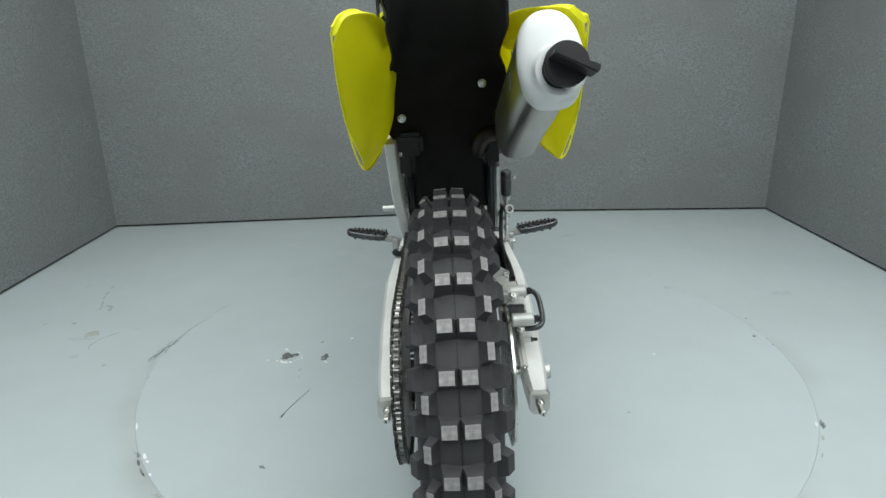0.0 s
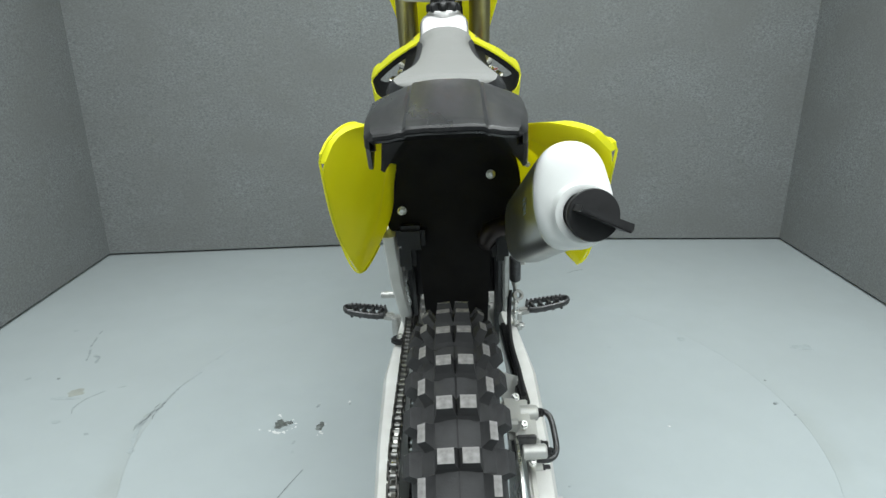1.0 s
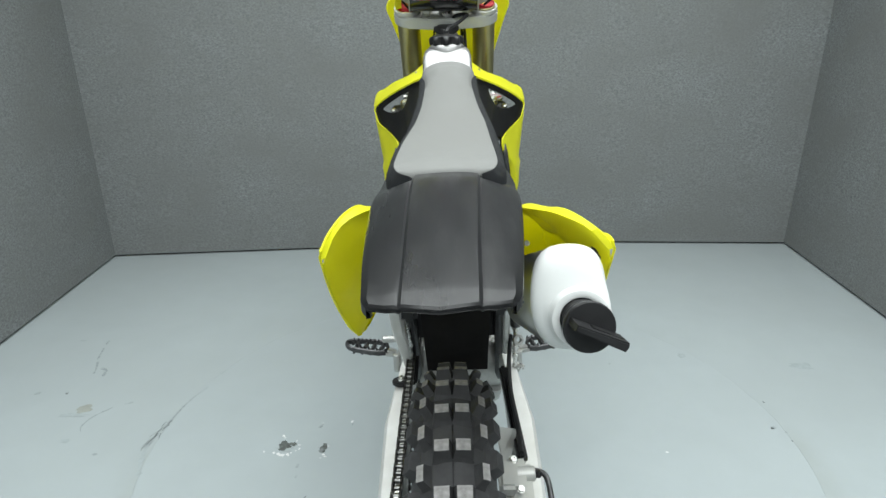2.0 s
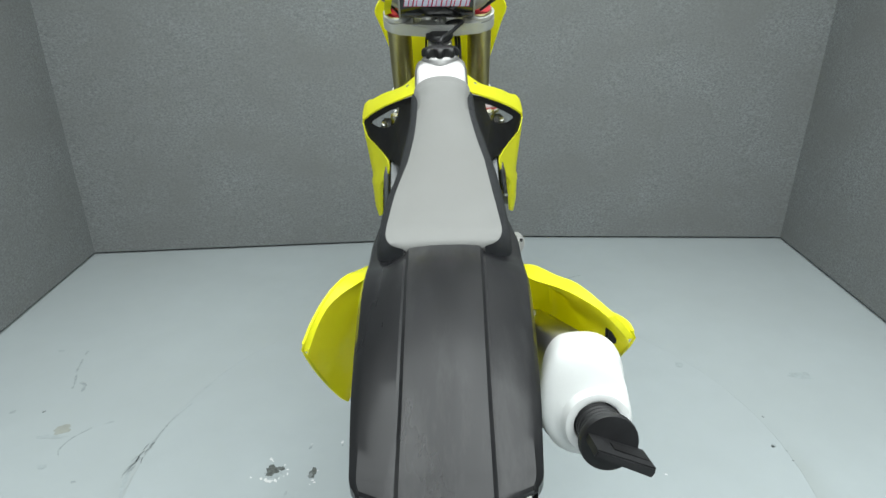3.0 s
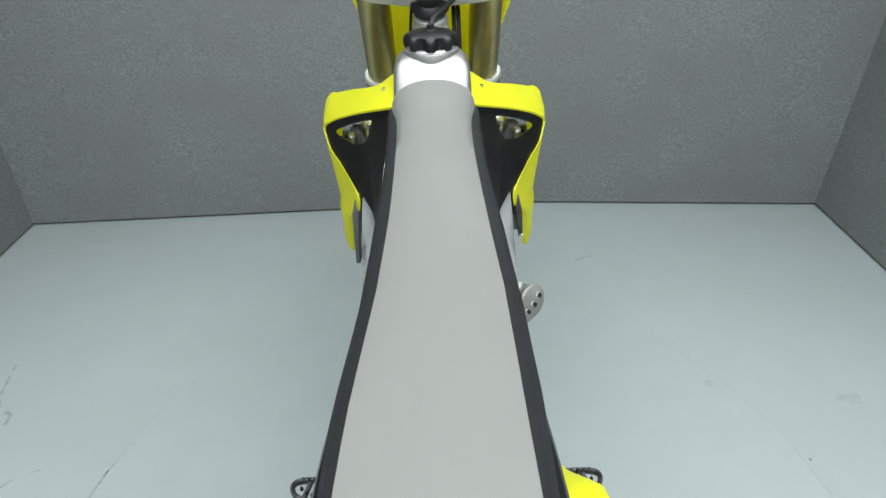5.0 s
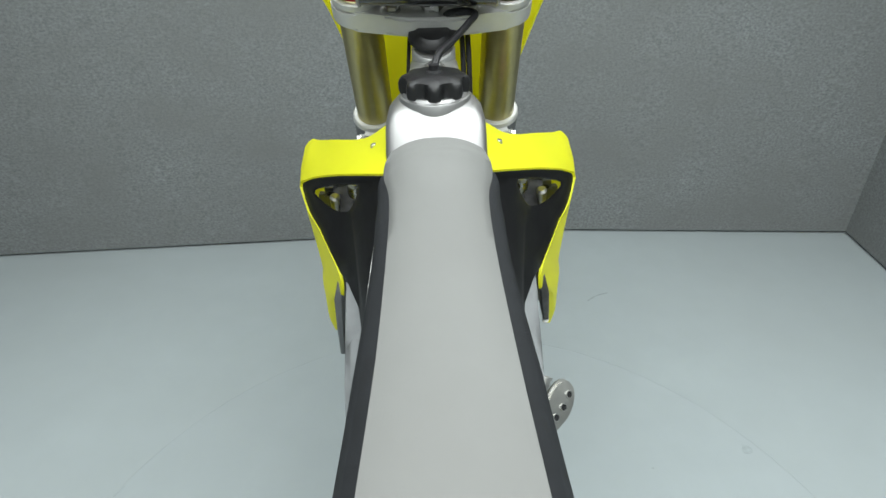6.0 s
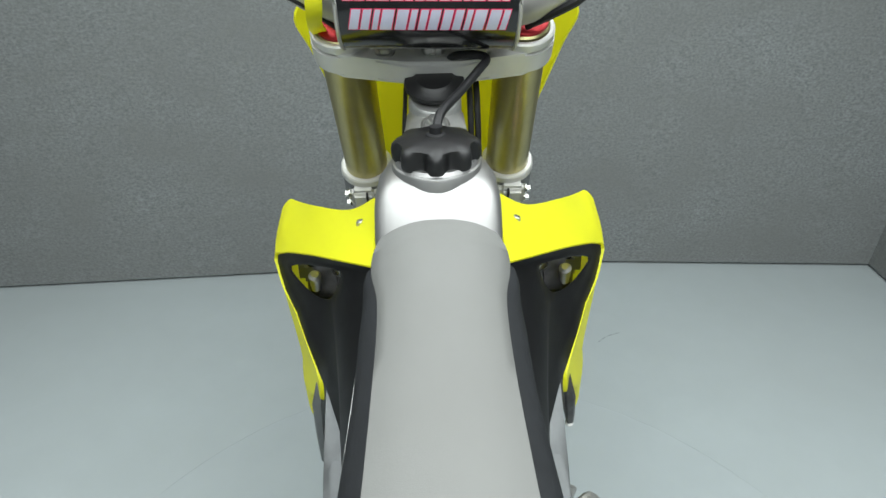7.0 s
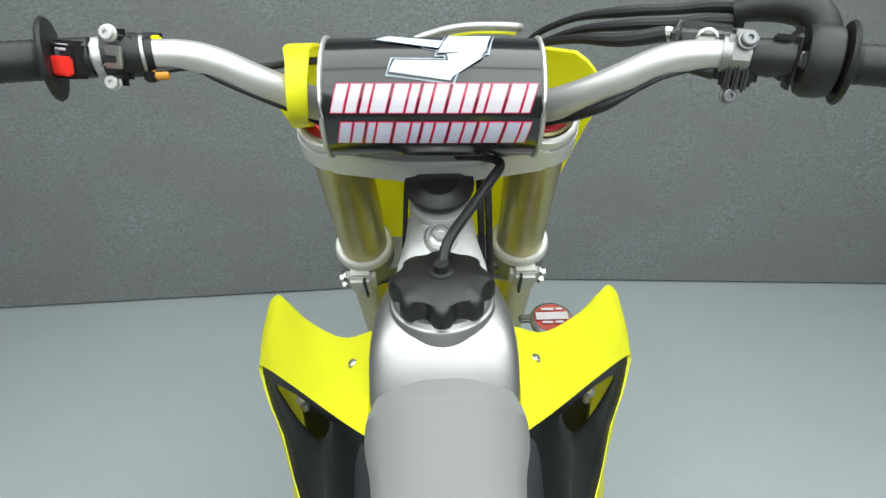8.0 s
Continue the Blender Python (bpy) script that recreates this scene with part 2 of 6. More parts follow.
def tube(bm, points, radius, n=6, sides=12, flat=1.0):
    """A round bar along a curve; radius is one number or one for each point of it."""
    path = spline(points, n)
    rings, up = [], Vector((0, 0, 1))
    for i, p in enumerate(path):
        d = (path[min(i + 1, len(path) - 1)] - path[max(i - 1, 0)]).normalized()
        side = d.cross(up)
        if side.length < 0.05:
            side = d.cross(Vector((0, 1, 0)))
        side.normalize()
        over = side.cross(d).normalized()
        if isinstance(radius, (list, tuple)):
            f = i / (len(path) - 1) * (len(radius) - 1)
            k = min(int(f), len(radius) - 2)
            r = radius[k] + (radius[k + 1] - radius[k]) * (f - k)
        else:
            r = radius
        rings.append([bm.verts.new(p + side * r * math.cos(2 * math.pi * j / sides) + over * r * flat * math.sin(2 * math.pi * j / sides)) for j in range(sides)])
    return bridge(bm, rings)


def bridge(bm, rings, caps=True):
    n = len(rings[0])
    for p, q in zip(rings, rings[1:]):
        for i in range(n):
            bm.faces.new((p[i], p[(i + 1) % n], q[(i + 1) % n], q[i]))
    if caps:
        bm.faces.new(list(reversed(rings[0])))
        bm.faces.new(rings[-1])
    return bm


def sheet(bm, rows, thick=0.003, nu=5, nv=5, side=1, mirror=1):
    """A smooth curved panel through a small grid of points, with thickness. mirror -1 flips x."""
    fine = [spline([(p[0] * mirror, p[1], p[2]) for p in r], nu) for r in rows]
    cols = [spline([r[i] for r in fine], nv) for i in range(len(fine[0]))]
    vs = [[bm.verts.new(p) for p in c] for c in cols]
    faces = []
    for a, b in zip(vs, vs[1:]):
        for i in range(len(a) - 1):
            faces.append(bm.faces.new((a[i], a[i + 1], b[i + 1], b[i])))
    bmesh.ops.recalc_face_normals(bm, faces=faces)
    bmesh.ops.solidify(bm, geom=faces, thickness=thick * side)
    return bm


def plate(bm, rows, thick, nu, nv, mirror):
    """A smooth upright panel through a small grid of points, with its inner face set off towards x = 0."""
    fine = [spline(r, nu) for r in rows]
    cols = [spline([r[i] for r in fine], nv) for i in range(len(fine[0]))]
    lays = [[[bm.verts.new(((p[0] - d) * mirror, p[1], p[2])) for p in c] for c in cols] for d in (0.0, thick)]
    for lay in lays:
        for a, b in zip(lay, lay[1:]):
            for i in range(len(a) - 1):
                bm.faces.new((a[i], a[i + 1], b[i + 1], b[i]))
    out, back = lays
    for a, b in ((out[0], back[0]), (out[-1], back[-1]), ([c[0] for c in out], [c[0] for c in back]), ([c[-1] for c in out], [c[-1] for c in back])):
        for i in range(len(a) - 1):
            bm.faces.new((a[i], a[i + 1], b[i + 1], b[i]))
    return bm


def slab(bm, outline, m, thick, bevel=0.0):
    """A flat plate: a closed outline of (u, v) in the xy plane of m, thickened along its z."""
    bot = [bm.verts.new(m @ Vector((u, v, 0))) for u, v in outline]
    top = [bm.verts.new(m @ Vector((u, v, thick))) for u, v in outline]
    n = len(outline)
    fs = [bm.faces.new(list(reversed(bot))), bm.faces.new(top)]
    for i in range(n):
        fs.append(bm.faces.new((bot[i], bot[(i + 1) % n], top[(i + 1) % n], top[i])))
    if bevel:
        edges = list({e for f in fs[:2] for e in f.edges})
        bmesh.ops.bevel(bm, geom=edges, offset=bevel, segments=2, affect="EDGES", clamp_overlap=True)
    return bm


def bolt(name, at, axis, r, h, parent, mat=STEEL, hexed=True):
    """A bolt head with a flange."""
    bm = bmesh.new()
    q = Vector(axis).to_track_quat("Z", "Y").to_matrix().to_4x4()
    m = Matrix.Translation(at) @ q
    lathe(bm, [(0, 0), (r * 1.25, 0), (r * 1.25, h * 0.25), (r * 1.1, h * 0.32), (0, h * 0.32)], m, 16)
    lathe(bm, [(0, 0), (r, h * 0.2), (r, h * 0.9), (r * 0.85, h), (r * 0.4, h), (r * 0.35, h * 0.7), (0, h * 0.7)], m, 6 if hexed else 16)
    return part(name, bm, mat, parent)
# ---------------------------------------------------------------- the booth
LEFT_BACK, RIGHT_BACK, MID_BACK = (-1.737, 3.424), (1.883, 3.520), (0.36, 3.586)
LEFT_FRONT, RIGHT_FRONT = (-1.52, -1.6), (1.42, -1.6)
TOP = 2.46


def wall(name, a, b, label):
    """A carpeted wall panel 0.06 m thick whose inner face runs from a to b."""
    a, b = Vector((*a, 0)), Vector((*b, 0))
    d = (b - a).normalized()
    out = Vector((d.y, -d.x, 0)) * -0.06
    bm = bmesh.new()
    low = [a, b, b + out, a + out]
    rings = [[bm.verts.new(p + Vector((0, 0, z))) for p in low] for z in (0.012, TOP)]
    bridge(bm, rings)
    return tagged(part(name, bm, CARPET, smooth=0), label, "wall", kind="structure")


wall("wall_north", LEFT_BACK, MID_BACK, "grey carpeted back wall panel of the photo booth")
wall("wall_north_east", MID_BACK, RIGHT_BACK, "grey carpeted back wall panel of the photo booth")
wall("wall_west", LEFT_FRONT, LEFT_BACK, "grey carpeted side wall of the photo booth")
wall("wall_east", RIGHT_BACK, RIGHT_FRONT, "grey carpeted side wall of the photo booth")
# added wall, out of view, that closes the booth's open front
wall("unseen_wall_south", RIGHT_FRONT, LEFT_FRONT, "added carpeted wall closing the booth behind the camera, never in view")

bm = bmesh.new()
outer = [bm.verts.new(p) for p in ((-2.2, -2.0, 0), (2.4, -2.0, 0), (2.4, 4.0, 0), (-2.2, 4.0, 0))]
ring = [bm.verts.new((TABLE_AT[0] + (TABLE_R + 0.0004) * math.cos(2 * math.pi * i / 128), TABLE_AT[1] + (TABLE_R + 0.0004) * math.sin(2 * math.pi * i / 128), 0)) for i in range(128)]
corner = [80, 112, 16, 48]
for k in range(4):
    a, b = corner[k], corner[(k + 1) % 4]
    span = [ring[(a + j) % 128] for j in range(((b - a) % 128) + 1)]
    bm.faces.new([outer[k], outer[(k + 1) % 4]] + list(reversed(span)))
low = bmesh.ops.extrude_face_region(bm, geom=list(bm.faces))
for v in [g for g in low["geom"] if isinstance(g, bmesh.types.BMVert)]:
    v.co.z = -0.1
floor = tagged(part("floor", bm, FLOOR, smooth=0), "pale blue-grey painted booth floor, scuffed", "floor", kind="structure")

bm = bmesh.new()
lathe(bm, [(0, -0.1), (TABLE_R, -0.1), (TABLE_R, 0.0000), (TABLE_R - 0.004, 0.0004), (0, 0.0006)], Matrix.Translation((*TABLE_AT, 0)), 128)
turntable = tagged(part("turntable", bm, TABLE_PAINT, smooth=0), "round turntable painted pale blue-grey, set flush in the floor", "turntable", kind="structure")

bm = bmesh.new()
cuboid(bm, (4.6, 6.0, 0.08), (0.1, 1.0, TOP + 0.04))
tagged(part("ceiling", bm, CEILING, smooth=0), "plain white ceiling over the booth", "ceiling", kind="structure")
for x, y, z, sx, sy, power in LAMPS:
    bm = bmesh.new()
    cuboid(bm, (sx + 0.06, sy + 0.06, 0.03), (x, y, TOP - 0.016), bevel=0.006)
    tagged(part("ceiling_light", bm, WHITE), "white rectangular ceiling light panel, switched on", "ceiling light", group="ceiling lights")

# ---------------------------------------------------------------- the motorcycle
bike = new("motorcycle")
bike.matrix_world = pose(0.0245, 1.2, 0.0, 0, -2.0, -1.17)
tagged(bike, "yellow and black motocross bike with grey seat on the turntable", "motorcycle")

AXLE = Vector((-0.0075, -0.006, 0.318))  # the wheel stands a little to the chain side
TYRE_R = 0.303


def tyre(name, centre, r, half, parent, label):
    """A tyre carcass: a rounded section turned about the axle."""
    bm = bmesh.new()
    m = Matrix.Translation(centre) @ pose(0, 0, 0, 0, 90, 0)
    prof = []
    for k in range(17):
        a = math.pi * (k / 16 - 0.5) * 1.25
        prof.append((r - half * 1.05 + half * 1.05 * math.cos(a), half * math.sin(a) * 1.02))
    inner = r - half * 1.55
    prof = [(inner, -half * 0.6)] + prof + [(inner, half * 0.6), (inner, -half * 0.6)]
    lathe(bm, prof, m, 96)
    return part(name, bm, RUBBER, parent, label)


rear_tyre = tyre("rear_tyre", AXLE, TYRE_R, 0.056, bike, "knobbly black rear tyre with worn square tread blocks")


bm = bmesh.new()
lathe(bm, [(TYRE_R - 0.002, -0.0009), (TYRE_R + 0.0012, -0.0009), (TYRE_R + 0.0012, 0.0009), (TYRE_R - 0.002, 0.0009)], Matrix.Translation(AXLE) @ pose(0, 0, 0, 0, 90, 0), 96)
part("mould_seam", bm, DARK_RUBBER, rear_tyre)


def knob_mesh(w, l, h):
    bm = bmesh.new()
    rings = []
    for z, k in ((-0.5, 1.32), (-0.12, 1.06), (0.40, 0.90), (0.5, 0.84)):
        rings.append([bm.verts.new((u * w * k, v * l * k, z * h)) for u, v in ((-0.5, -0.5), (0.5, -0.5), (0.5, 0.5), (-0.5, 0.5))])
    bridge(bm, rings)
    bmesh.ops.recalc_face_normals(bm, faces=bm.faces)
    bm.normal_update()
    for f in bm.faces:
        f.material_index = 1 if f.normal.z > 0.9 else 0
    return bm


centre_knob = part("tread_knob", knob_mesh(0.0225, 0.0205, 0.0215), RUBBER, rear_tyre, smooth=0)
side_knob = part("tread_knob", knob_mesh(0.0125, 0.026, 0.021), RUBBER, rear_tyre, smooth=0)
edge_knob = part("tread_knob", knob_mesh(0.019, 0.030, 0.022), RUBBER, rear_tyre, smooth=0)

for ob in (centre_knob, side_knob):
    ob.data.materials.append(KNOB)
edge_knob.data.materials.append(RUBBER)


def knob_pose(angle, x, lean, r, centre):
    """On the tread: angle round the axle from straight up (backwards positive), x across."""
    c = Vector(centre) + Vector((x, -r * math.sin(angle), r * math.cos(angle)))
    return Matrix.Translation(c) @ pose(0, 0, 0, math.degrees(angle), 0, 0) @ pose(0, 0, 0, 0, lean, 0)


ROWS_OF_KNOBS = 32
first = {}
for i in range(ROWS_OF_KNOBS):
    a = 2 * math.pi * i / ROWS_OF_KNOBS + 0.078
    h = a + math.pi / ROWS_OF_KNOBS
    for s in (-1, 1):
        for ob, ang, x, lean, r in ((centre_knob, a, 0.0132 * s, 4 * s, TYRE_R + 0.0068), (side_knob, h, 0.0365 * s, 30 * s, TYRE_R - 0.005),
                                    (edge_knob, a, 0.0520 * s, 56 * s, TYRE_R - 0.027)):
            m = knob_pose(ang, x, lean, r, AXLE)
            if ob.name not in first:
                first[ob.name] = True
                ob.matrix_local = m
            else:
                piece("tread_knob", ob, rear_tyre, m)

# wheel inside the tyre
bm = bmesh.new()
m_ax = Matrix.Translation(AXLE) @ pose(0, 0, 0, 0, 90, 0)
lathe(bm, [(0, -0.07), (0.02, -0.07), (0.02, -0.045), (0.045, -0.04), (0.045, -0.03), (0.026, -0.024), (0.026, 0.024), (0.045, 0.03), (0.045, 0.04), (0.02, 0.045), (0.02, 0.07), (0, 0.07)], m_ax, 24)
rear_hub = part("rear_wheel", bm, CAST, bike, "spoked rear wheel with black rim")
bm = bmesh.new()
lathe(bm, [(0.232, -0.032), (0.222, -0.028), (0.214, 0), (0.222, 0.028), (0.232, 0.032), (0.236, 0.026), (0.226, 0), (0.236, -0.026), (0.232, -0.032)], m_ax, 64)
part("rim", bm, DARK_STEEL, rear_hub)
bm = bmesh.new()
cone(bm, (0, 0, 0), (0, 0, 0.185), 0.0016, 0.0016, 6)
spoke0 = part("spoke", bm, STEEL, rear_hub)
for i in range(32):
    s = 1 if i % 2 else -1
    m = Matrix.Translation(AXLE) @ pose(0, 0, 0, 360 / 32 * i, 0, 0) @ Matrix.Translation((0.036 * s, 0, 0.036)) @ pose(0, 0, 0, 14 * (1 if i % 4 < 2 else -1), -11 * s, 0)
    if i == 0:
        spoke0.matrix_local = m
    else:
        piece("spoke", spoke0, rear_hub, m)

# sprocket and chain, on the other side from the brake
CHAIN_X, SPROCKET_R, DRIVE = -0.0995, 0.134, Vector((-0.0965, 0.64, 0.43))
PIN_R = 0.034
bm = bmesh.new()
teeth = 48
out_line = []
for i in range(teeth * 2):
    r = SPROCKET_R + (0.003 if i % 2 else -0.005)
    out_line.append((r * math.cos(math.pi * i / teeth), r * math.sin(math.pi * i / teeth)))
slab(bm, out_line, Matrix.Translation((CHAIN_X - 0.003, AXLE.y, AXLE.z)) @ pose(0, 0, 0, 0, 90, 0), 0.006)
part("rear_sprocket", bm, ALU, bike, smooth=20)
bm = bmesh.new()
cone(bm, (CHAIN_X - 0.005, DRIVE.y, DRIVE.z), (CHAIN_X + 0.03, DRIVE.y, DRIVE.z), PIN_R, PIN_R, 20)
part("drive_sprocket", bm, DARK_STEEL, bike)


def chain_loop():
    """The chain's line in the (y, z) plane: top run, drive sprocket, lower run, rear sprocket."""
    a, b = Vector((AXLE.y, AXLE.z)), Vector((DRIVE.y, DRIVE.z))
    d = (b - a)
    base, tilt = math.atan2(d.y, d.x), math.asin((SPROCKET_R - PIN_R) / d.length)
    up, dn = base + math.pi / 2 - tilt, base - math.pi / 2 + tilt
    pts = []
    for k in range(41):
        ang = up + (2 * math.pi - (up - dn)) * k / 40
        pts.append(a + SPROCKET_R * Vector((math.cos(ang), math.sin(ang))))
    for k in range(17):
        ang = dn + (up - dn) * k / 16
        pts.append(b + PIN_R * Vector((math.cos(ang), math.sin(ang))))
    return pts + [pts[0]]


def plate_link(w, tall):
    bm = bmesh.new()
    for s in (-1, 1):
        ol = []
        for e in (-1, 1):
            for k in range(7):
                a = math.pi * (k / 6 - 0.5) + (0 if e > 0 else math.pi)
                ol.append((e * 0.0079 + tall * math.cos(a), tall * math.sin(a)))
        slab(bm, ol, pose(s * w - 0.001, 0, 0) @ Matrix(((0, 0, 1, 0), (1, 0, 0, 0), (0, 1, 0, 0), (0, 0, 0, 1))), 0.002)
    return bm


chain = part("drive_chain", cone(bmesh.new(), (CHAIN_X - 0.011, DRIVE.y, DRIVE.z + 0.0), (CHAIN_X - 0.009, DRIVE.y, DRIVE.z), 0.02, 0.02, 12), DARK_STEEL, bike, "oiled steel drive chain")
link_a = part("chain_link", plate_link(0.0078, 0.0066), CHAIN, chain, smooth=0)
link_b = part("chain_link", plate_link(0.0052, 0.0066), CHAIN, chain, smooth=0)
bm = bmesh.new()
cone(bm, (-0.0048, 0, 0), (0.0048, 0, 0), 0.0046, 0.0046, 10)
roller = part("chain_roller", bm, CHAIN_PIN, chain)
loop = chain_loop()
cum = [0.0]
for p, q in zip(loop, loop[1:]):
    cum.append(cum[-1] + (q - p).length)
n_links = 2 * round(cum[-1] / 0.01588 / 2)


def on_loop(s):
    s %= cum[-1]
    k = max(i for i in range(len(cum) - 1) if cum[i] <= s)
    return loop[k].lerp(loop[k + 1], (s - cum[k]) / max(1e-9, cum[k + 1] - cum[k]))


for i in range(n_links):
    p, q = on_loop(cum[-1] * i / n_links), on_loop(cum[-1] * (i + 1) / n_links)
    mid, d = (p + q) / 2, q - p
    m = pose(CHAIN_X, mid.x, mid.y, math.degrees(math.atan2(d.y, d.x)), 0, 0)
    src = link_a if i % 2 else link_b
    mp_ = pose(CHAIN_X, p.x, p.y)
    if i < 2:
        src.matrix_local = m
    else:
        piece("chain_link", src, chain, m)
    if i == 0:
        roller.matrix_local = mp_
    else:
        piece("chain_roller", roller, chain, mp_)

# swingarm: two tapered beams joined ahead of the tyre
bm = bmesh.new()
for s in (-1, 1):
    rings = []
    for x, y, z, w, h in ((0.106, 0.53, 0.40, 0.026, 0.075), (0.114, 0.40, 0.388, 0.032, 0.085), (0.1235, 0.26, 0.368, 0.048, 0.074), (0.1225, 0.10, 0.342, 0.046, 0.064), (0.1200, -0.05, 0.322, 0.036, 0.052), (0.118, -0.10, 0.318, 0.026, 0.044)):
        ring = []
        for u, v in ((-0.5, -0.35), (-0.35, -0.5), (0.35, -0.5), (0.5, -0.35), (0.5, 0.35), (0.35, 0.5), (-0.35, 0.5), (-0.5, 0.35)):
            ring.append(bm.verts.new((s * x + u * w, y, z + v * h)))
        rings.append(ring)
    bridge(bm, rings)
cuboid(bm, (0.19, 0.06, 0.09), (0, 0.545, 0.40), bevel=0.015)
swingarm = part("swingarm", bm, WHITE_METAL, bike, "bead-blasted aluminium swingarm", smooth=50)
for s in (-1, 1):
    bm = bmesh.new()
    cuboid(bm, (0.032, 0.075, 0.038), (s * 0.119, -0.066, 0.318), bevel=0.004)
    block = part("axle_block", bm, ALU, swingarm)
    bolt("adjuster_bolt", (s * 0.119, -0.104, 0.318), (0, -1, 0), 0.006, 0.03, swingarm)
bolt("axle_nut", (0.136, -0.006, 0.318), (1, 0, 0), 0.0125, 0.016, swingarm, SILVER, False)
bm = bmesh.new()
cone(bm, (-0.141, -0.006, 0.318), (0.138, -0.006, 0.318), 0.011, 0.011, 16)
part("rear_axle", bm, STEEL, swingarm)
# chain guide lug and slider on the arm
bm = bmesh.new()
cuboid(bm, (0.026, 0.24, 0.014), (-0.098, 0.46, 0.436), bevel=0.004)
part("chain_slider", bm, DARK_RUBBER, swingarm)
bm = bmesh.new()
slab(bm, [(0.02 * math.cos(a), 0.016 * math.sin(a)) for a in [2 * math.pi * k / 14 for k in range(14)]], pose(-0.119, 0.357, 0.424), 0.01, 0.002)
lug = part("chain_guide_lug", bm, DARK_RUBBER, swingarm)
bolt("bolt", (-0.119, 0.357, 0.434), (0, 0, 1), 0.006, 0.008, lug)
bm = bmesh.new()
cuboid(bm, (0.030, 0.07, 0.06), (-0.09, 0.12, 0.24), bevel=0.006)
part("chain_guide", bm, DARK_RUBBER, swingarm)

# rear brake
bm = bmesh.new()
ol = [(0.118 * math.cos(2 * math.pi * k / 72) * (1 + 0.02 * math.cos(2 * math.pi * k / 72 * 12)), 0.118 * math.sin(2 * math.pi * k / 72) * (1 + 0.02 * math.cos(2 * math.pi * k / 72 * 12))) for k in range(72)]
slab(bm, ol, Matrix.Translation((0.078, AXLE.y, AXLE.z)) @ pose(0, 0, 0, 0, 90, 0), 0.004)
part("brake_disc", bm, STEEL, bike, smooth=20)
SH = Vector((0.003, -0.022, -0.008))
bm = bmesh.new()
cuboid(bm, (0.045, 0.085, 0.045), Vector((0.090, 0.075, 0.43)) + SH, (18, 0, 0), bevel=0.01)
cuboid(bm, (0.03, 0.05, 0.03), Vector((0.072, 0.06, 0.462)) + SH, (18, 0, 0), bevel=0.006)
cone(bm, Vector((0.085, 0.022, 0.422)) + SH, Vector((0.122, 0.022, 0.422)) + SH, 0.012, 0.011, 14, 0.002)
cone(bm, Vector((0.085, 0.085, 0.447)) + SH, Vector((0.118, 0.085, 0.447)) + SH, 0.013, 0.012, 14, 0.002)
caliper = part("brake_caliper", bm, SILVER, bike, "cast aluminium rear brake caliper")
bolt("bolt", Vector((0.120, 0.022, 0.422)) + SH, (0.8, -0.5, 0.3), 0.0062, 0.012, caliper, DARK_RUBBER)
bolt("bolt", Vector((0.116, 0.085, 0.447)) + SH, (0.8, -0.5, 0.3), 0.0062, 0.012, caliper, DARK_RUBBER)
for x, y, z in ((0.090, 0.045, 0.452), (0.100, 0.020, 0.404), (0.082, 0.085, 0.475)):
    bolt("banjo_bolt", Vector((x, y, z)) + SH, (0.1, -0.55, 0.83), 0.0055, 0.010, caliper, STEEL)
bm = bmesh.new()
cuboid(bm, (0.006, 0.060, 0.012), Vector((0.074, 0.045, 0.425)) + SH, (18, 0, 0), bevel=0.002)
cuboid(bm, (0.030, 0.008, 0.050), Vector((0.092, 0.032, 0.425)) + SH, (18, 0, 0), bevel=0.002)
part("brake_pads", bm, DARK_STEEL, caliper)
bm = bmesh.new()
tube(bm, [Vector(p) + SH for p in ((0.096, 0.094, 0.445), (0.122, 0.092, 0.446), (0.136, 0.084, 0.441), (0.140, 0.060, 0.427), (0.139, 0.036, 0.411), (0.127, 0.026, 0.404), (0.1, 0.026, 0.404))], 0.0048, 5, 10)
part("caliper_guard", bm, DARK_STEEL, caliper, "bent dark steel guard")
for y, z in ((0.051, 0.387), (0.030, 0.358)):
    bm = bmesh.new()
    cone(bm, (0.106, y, z), (0.124, y, z), 0.0085, 0.0085, 14, 0.001)
    stud = part("guide_pin", bm, SILVER, caliper)
    bolt("pin_boot", (0.124, y, z), (1, 0, 0), 0.0062, 0.012, stud, DARK_RUBBER, False)
bm = bmesh.new()
cuboid(bm, (0.012, 0.15, 0.035), Vector((0.100, 0.045, 0.375)) + SH, (22, 0, 0), bevel=0.004)
part("caliper_bracket", bm, ALU, caliper)
bm = bmesh.new()
slab(bm, [(-0.035, 0.0), (0.03, -0.02), (0.04, 0.0), (0.012, 0.045)], Matrix.Translation((0.074, 0.15, 0.435)) @ pose(0, 0, 0, 40, 70, 0), 0.003, 0.0008)
part("disc_guard", bm, SILVER, caliper, "pale plastic disc guard")
bm = bmesh.new()
tube(bm, [Vector(p) + SH for p in ((0.100, 0.12, 0.46), (0.102, 0.2, 0.458), (0.100, 0.3, 0.458), (0.104, 0.38, 0.475), (0.109, 0.4, 0.53))], 0.0045, 6, 10)
part("brake_hose", bm, DARK_RUBBER, caliper)
bm = bmesh.new()
cuboid(bm, (0.018, 0.26, 0.02), (0.102, 0.25, 0.428), (6, 0, 3), bevel=0.005)
part("hose_guard", bm, DARK_RUBBER, swingarm)
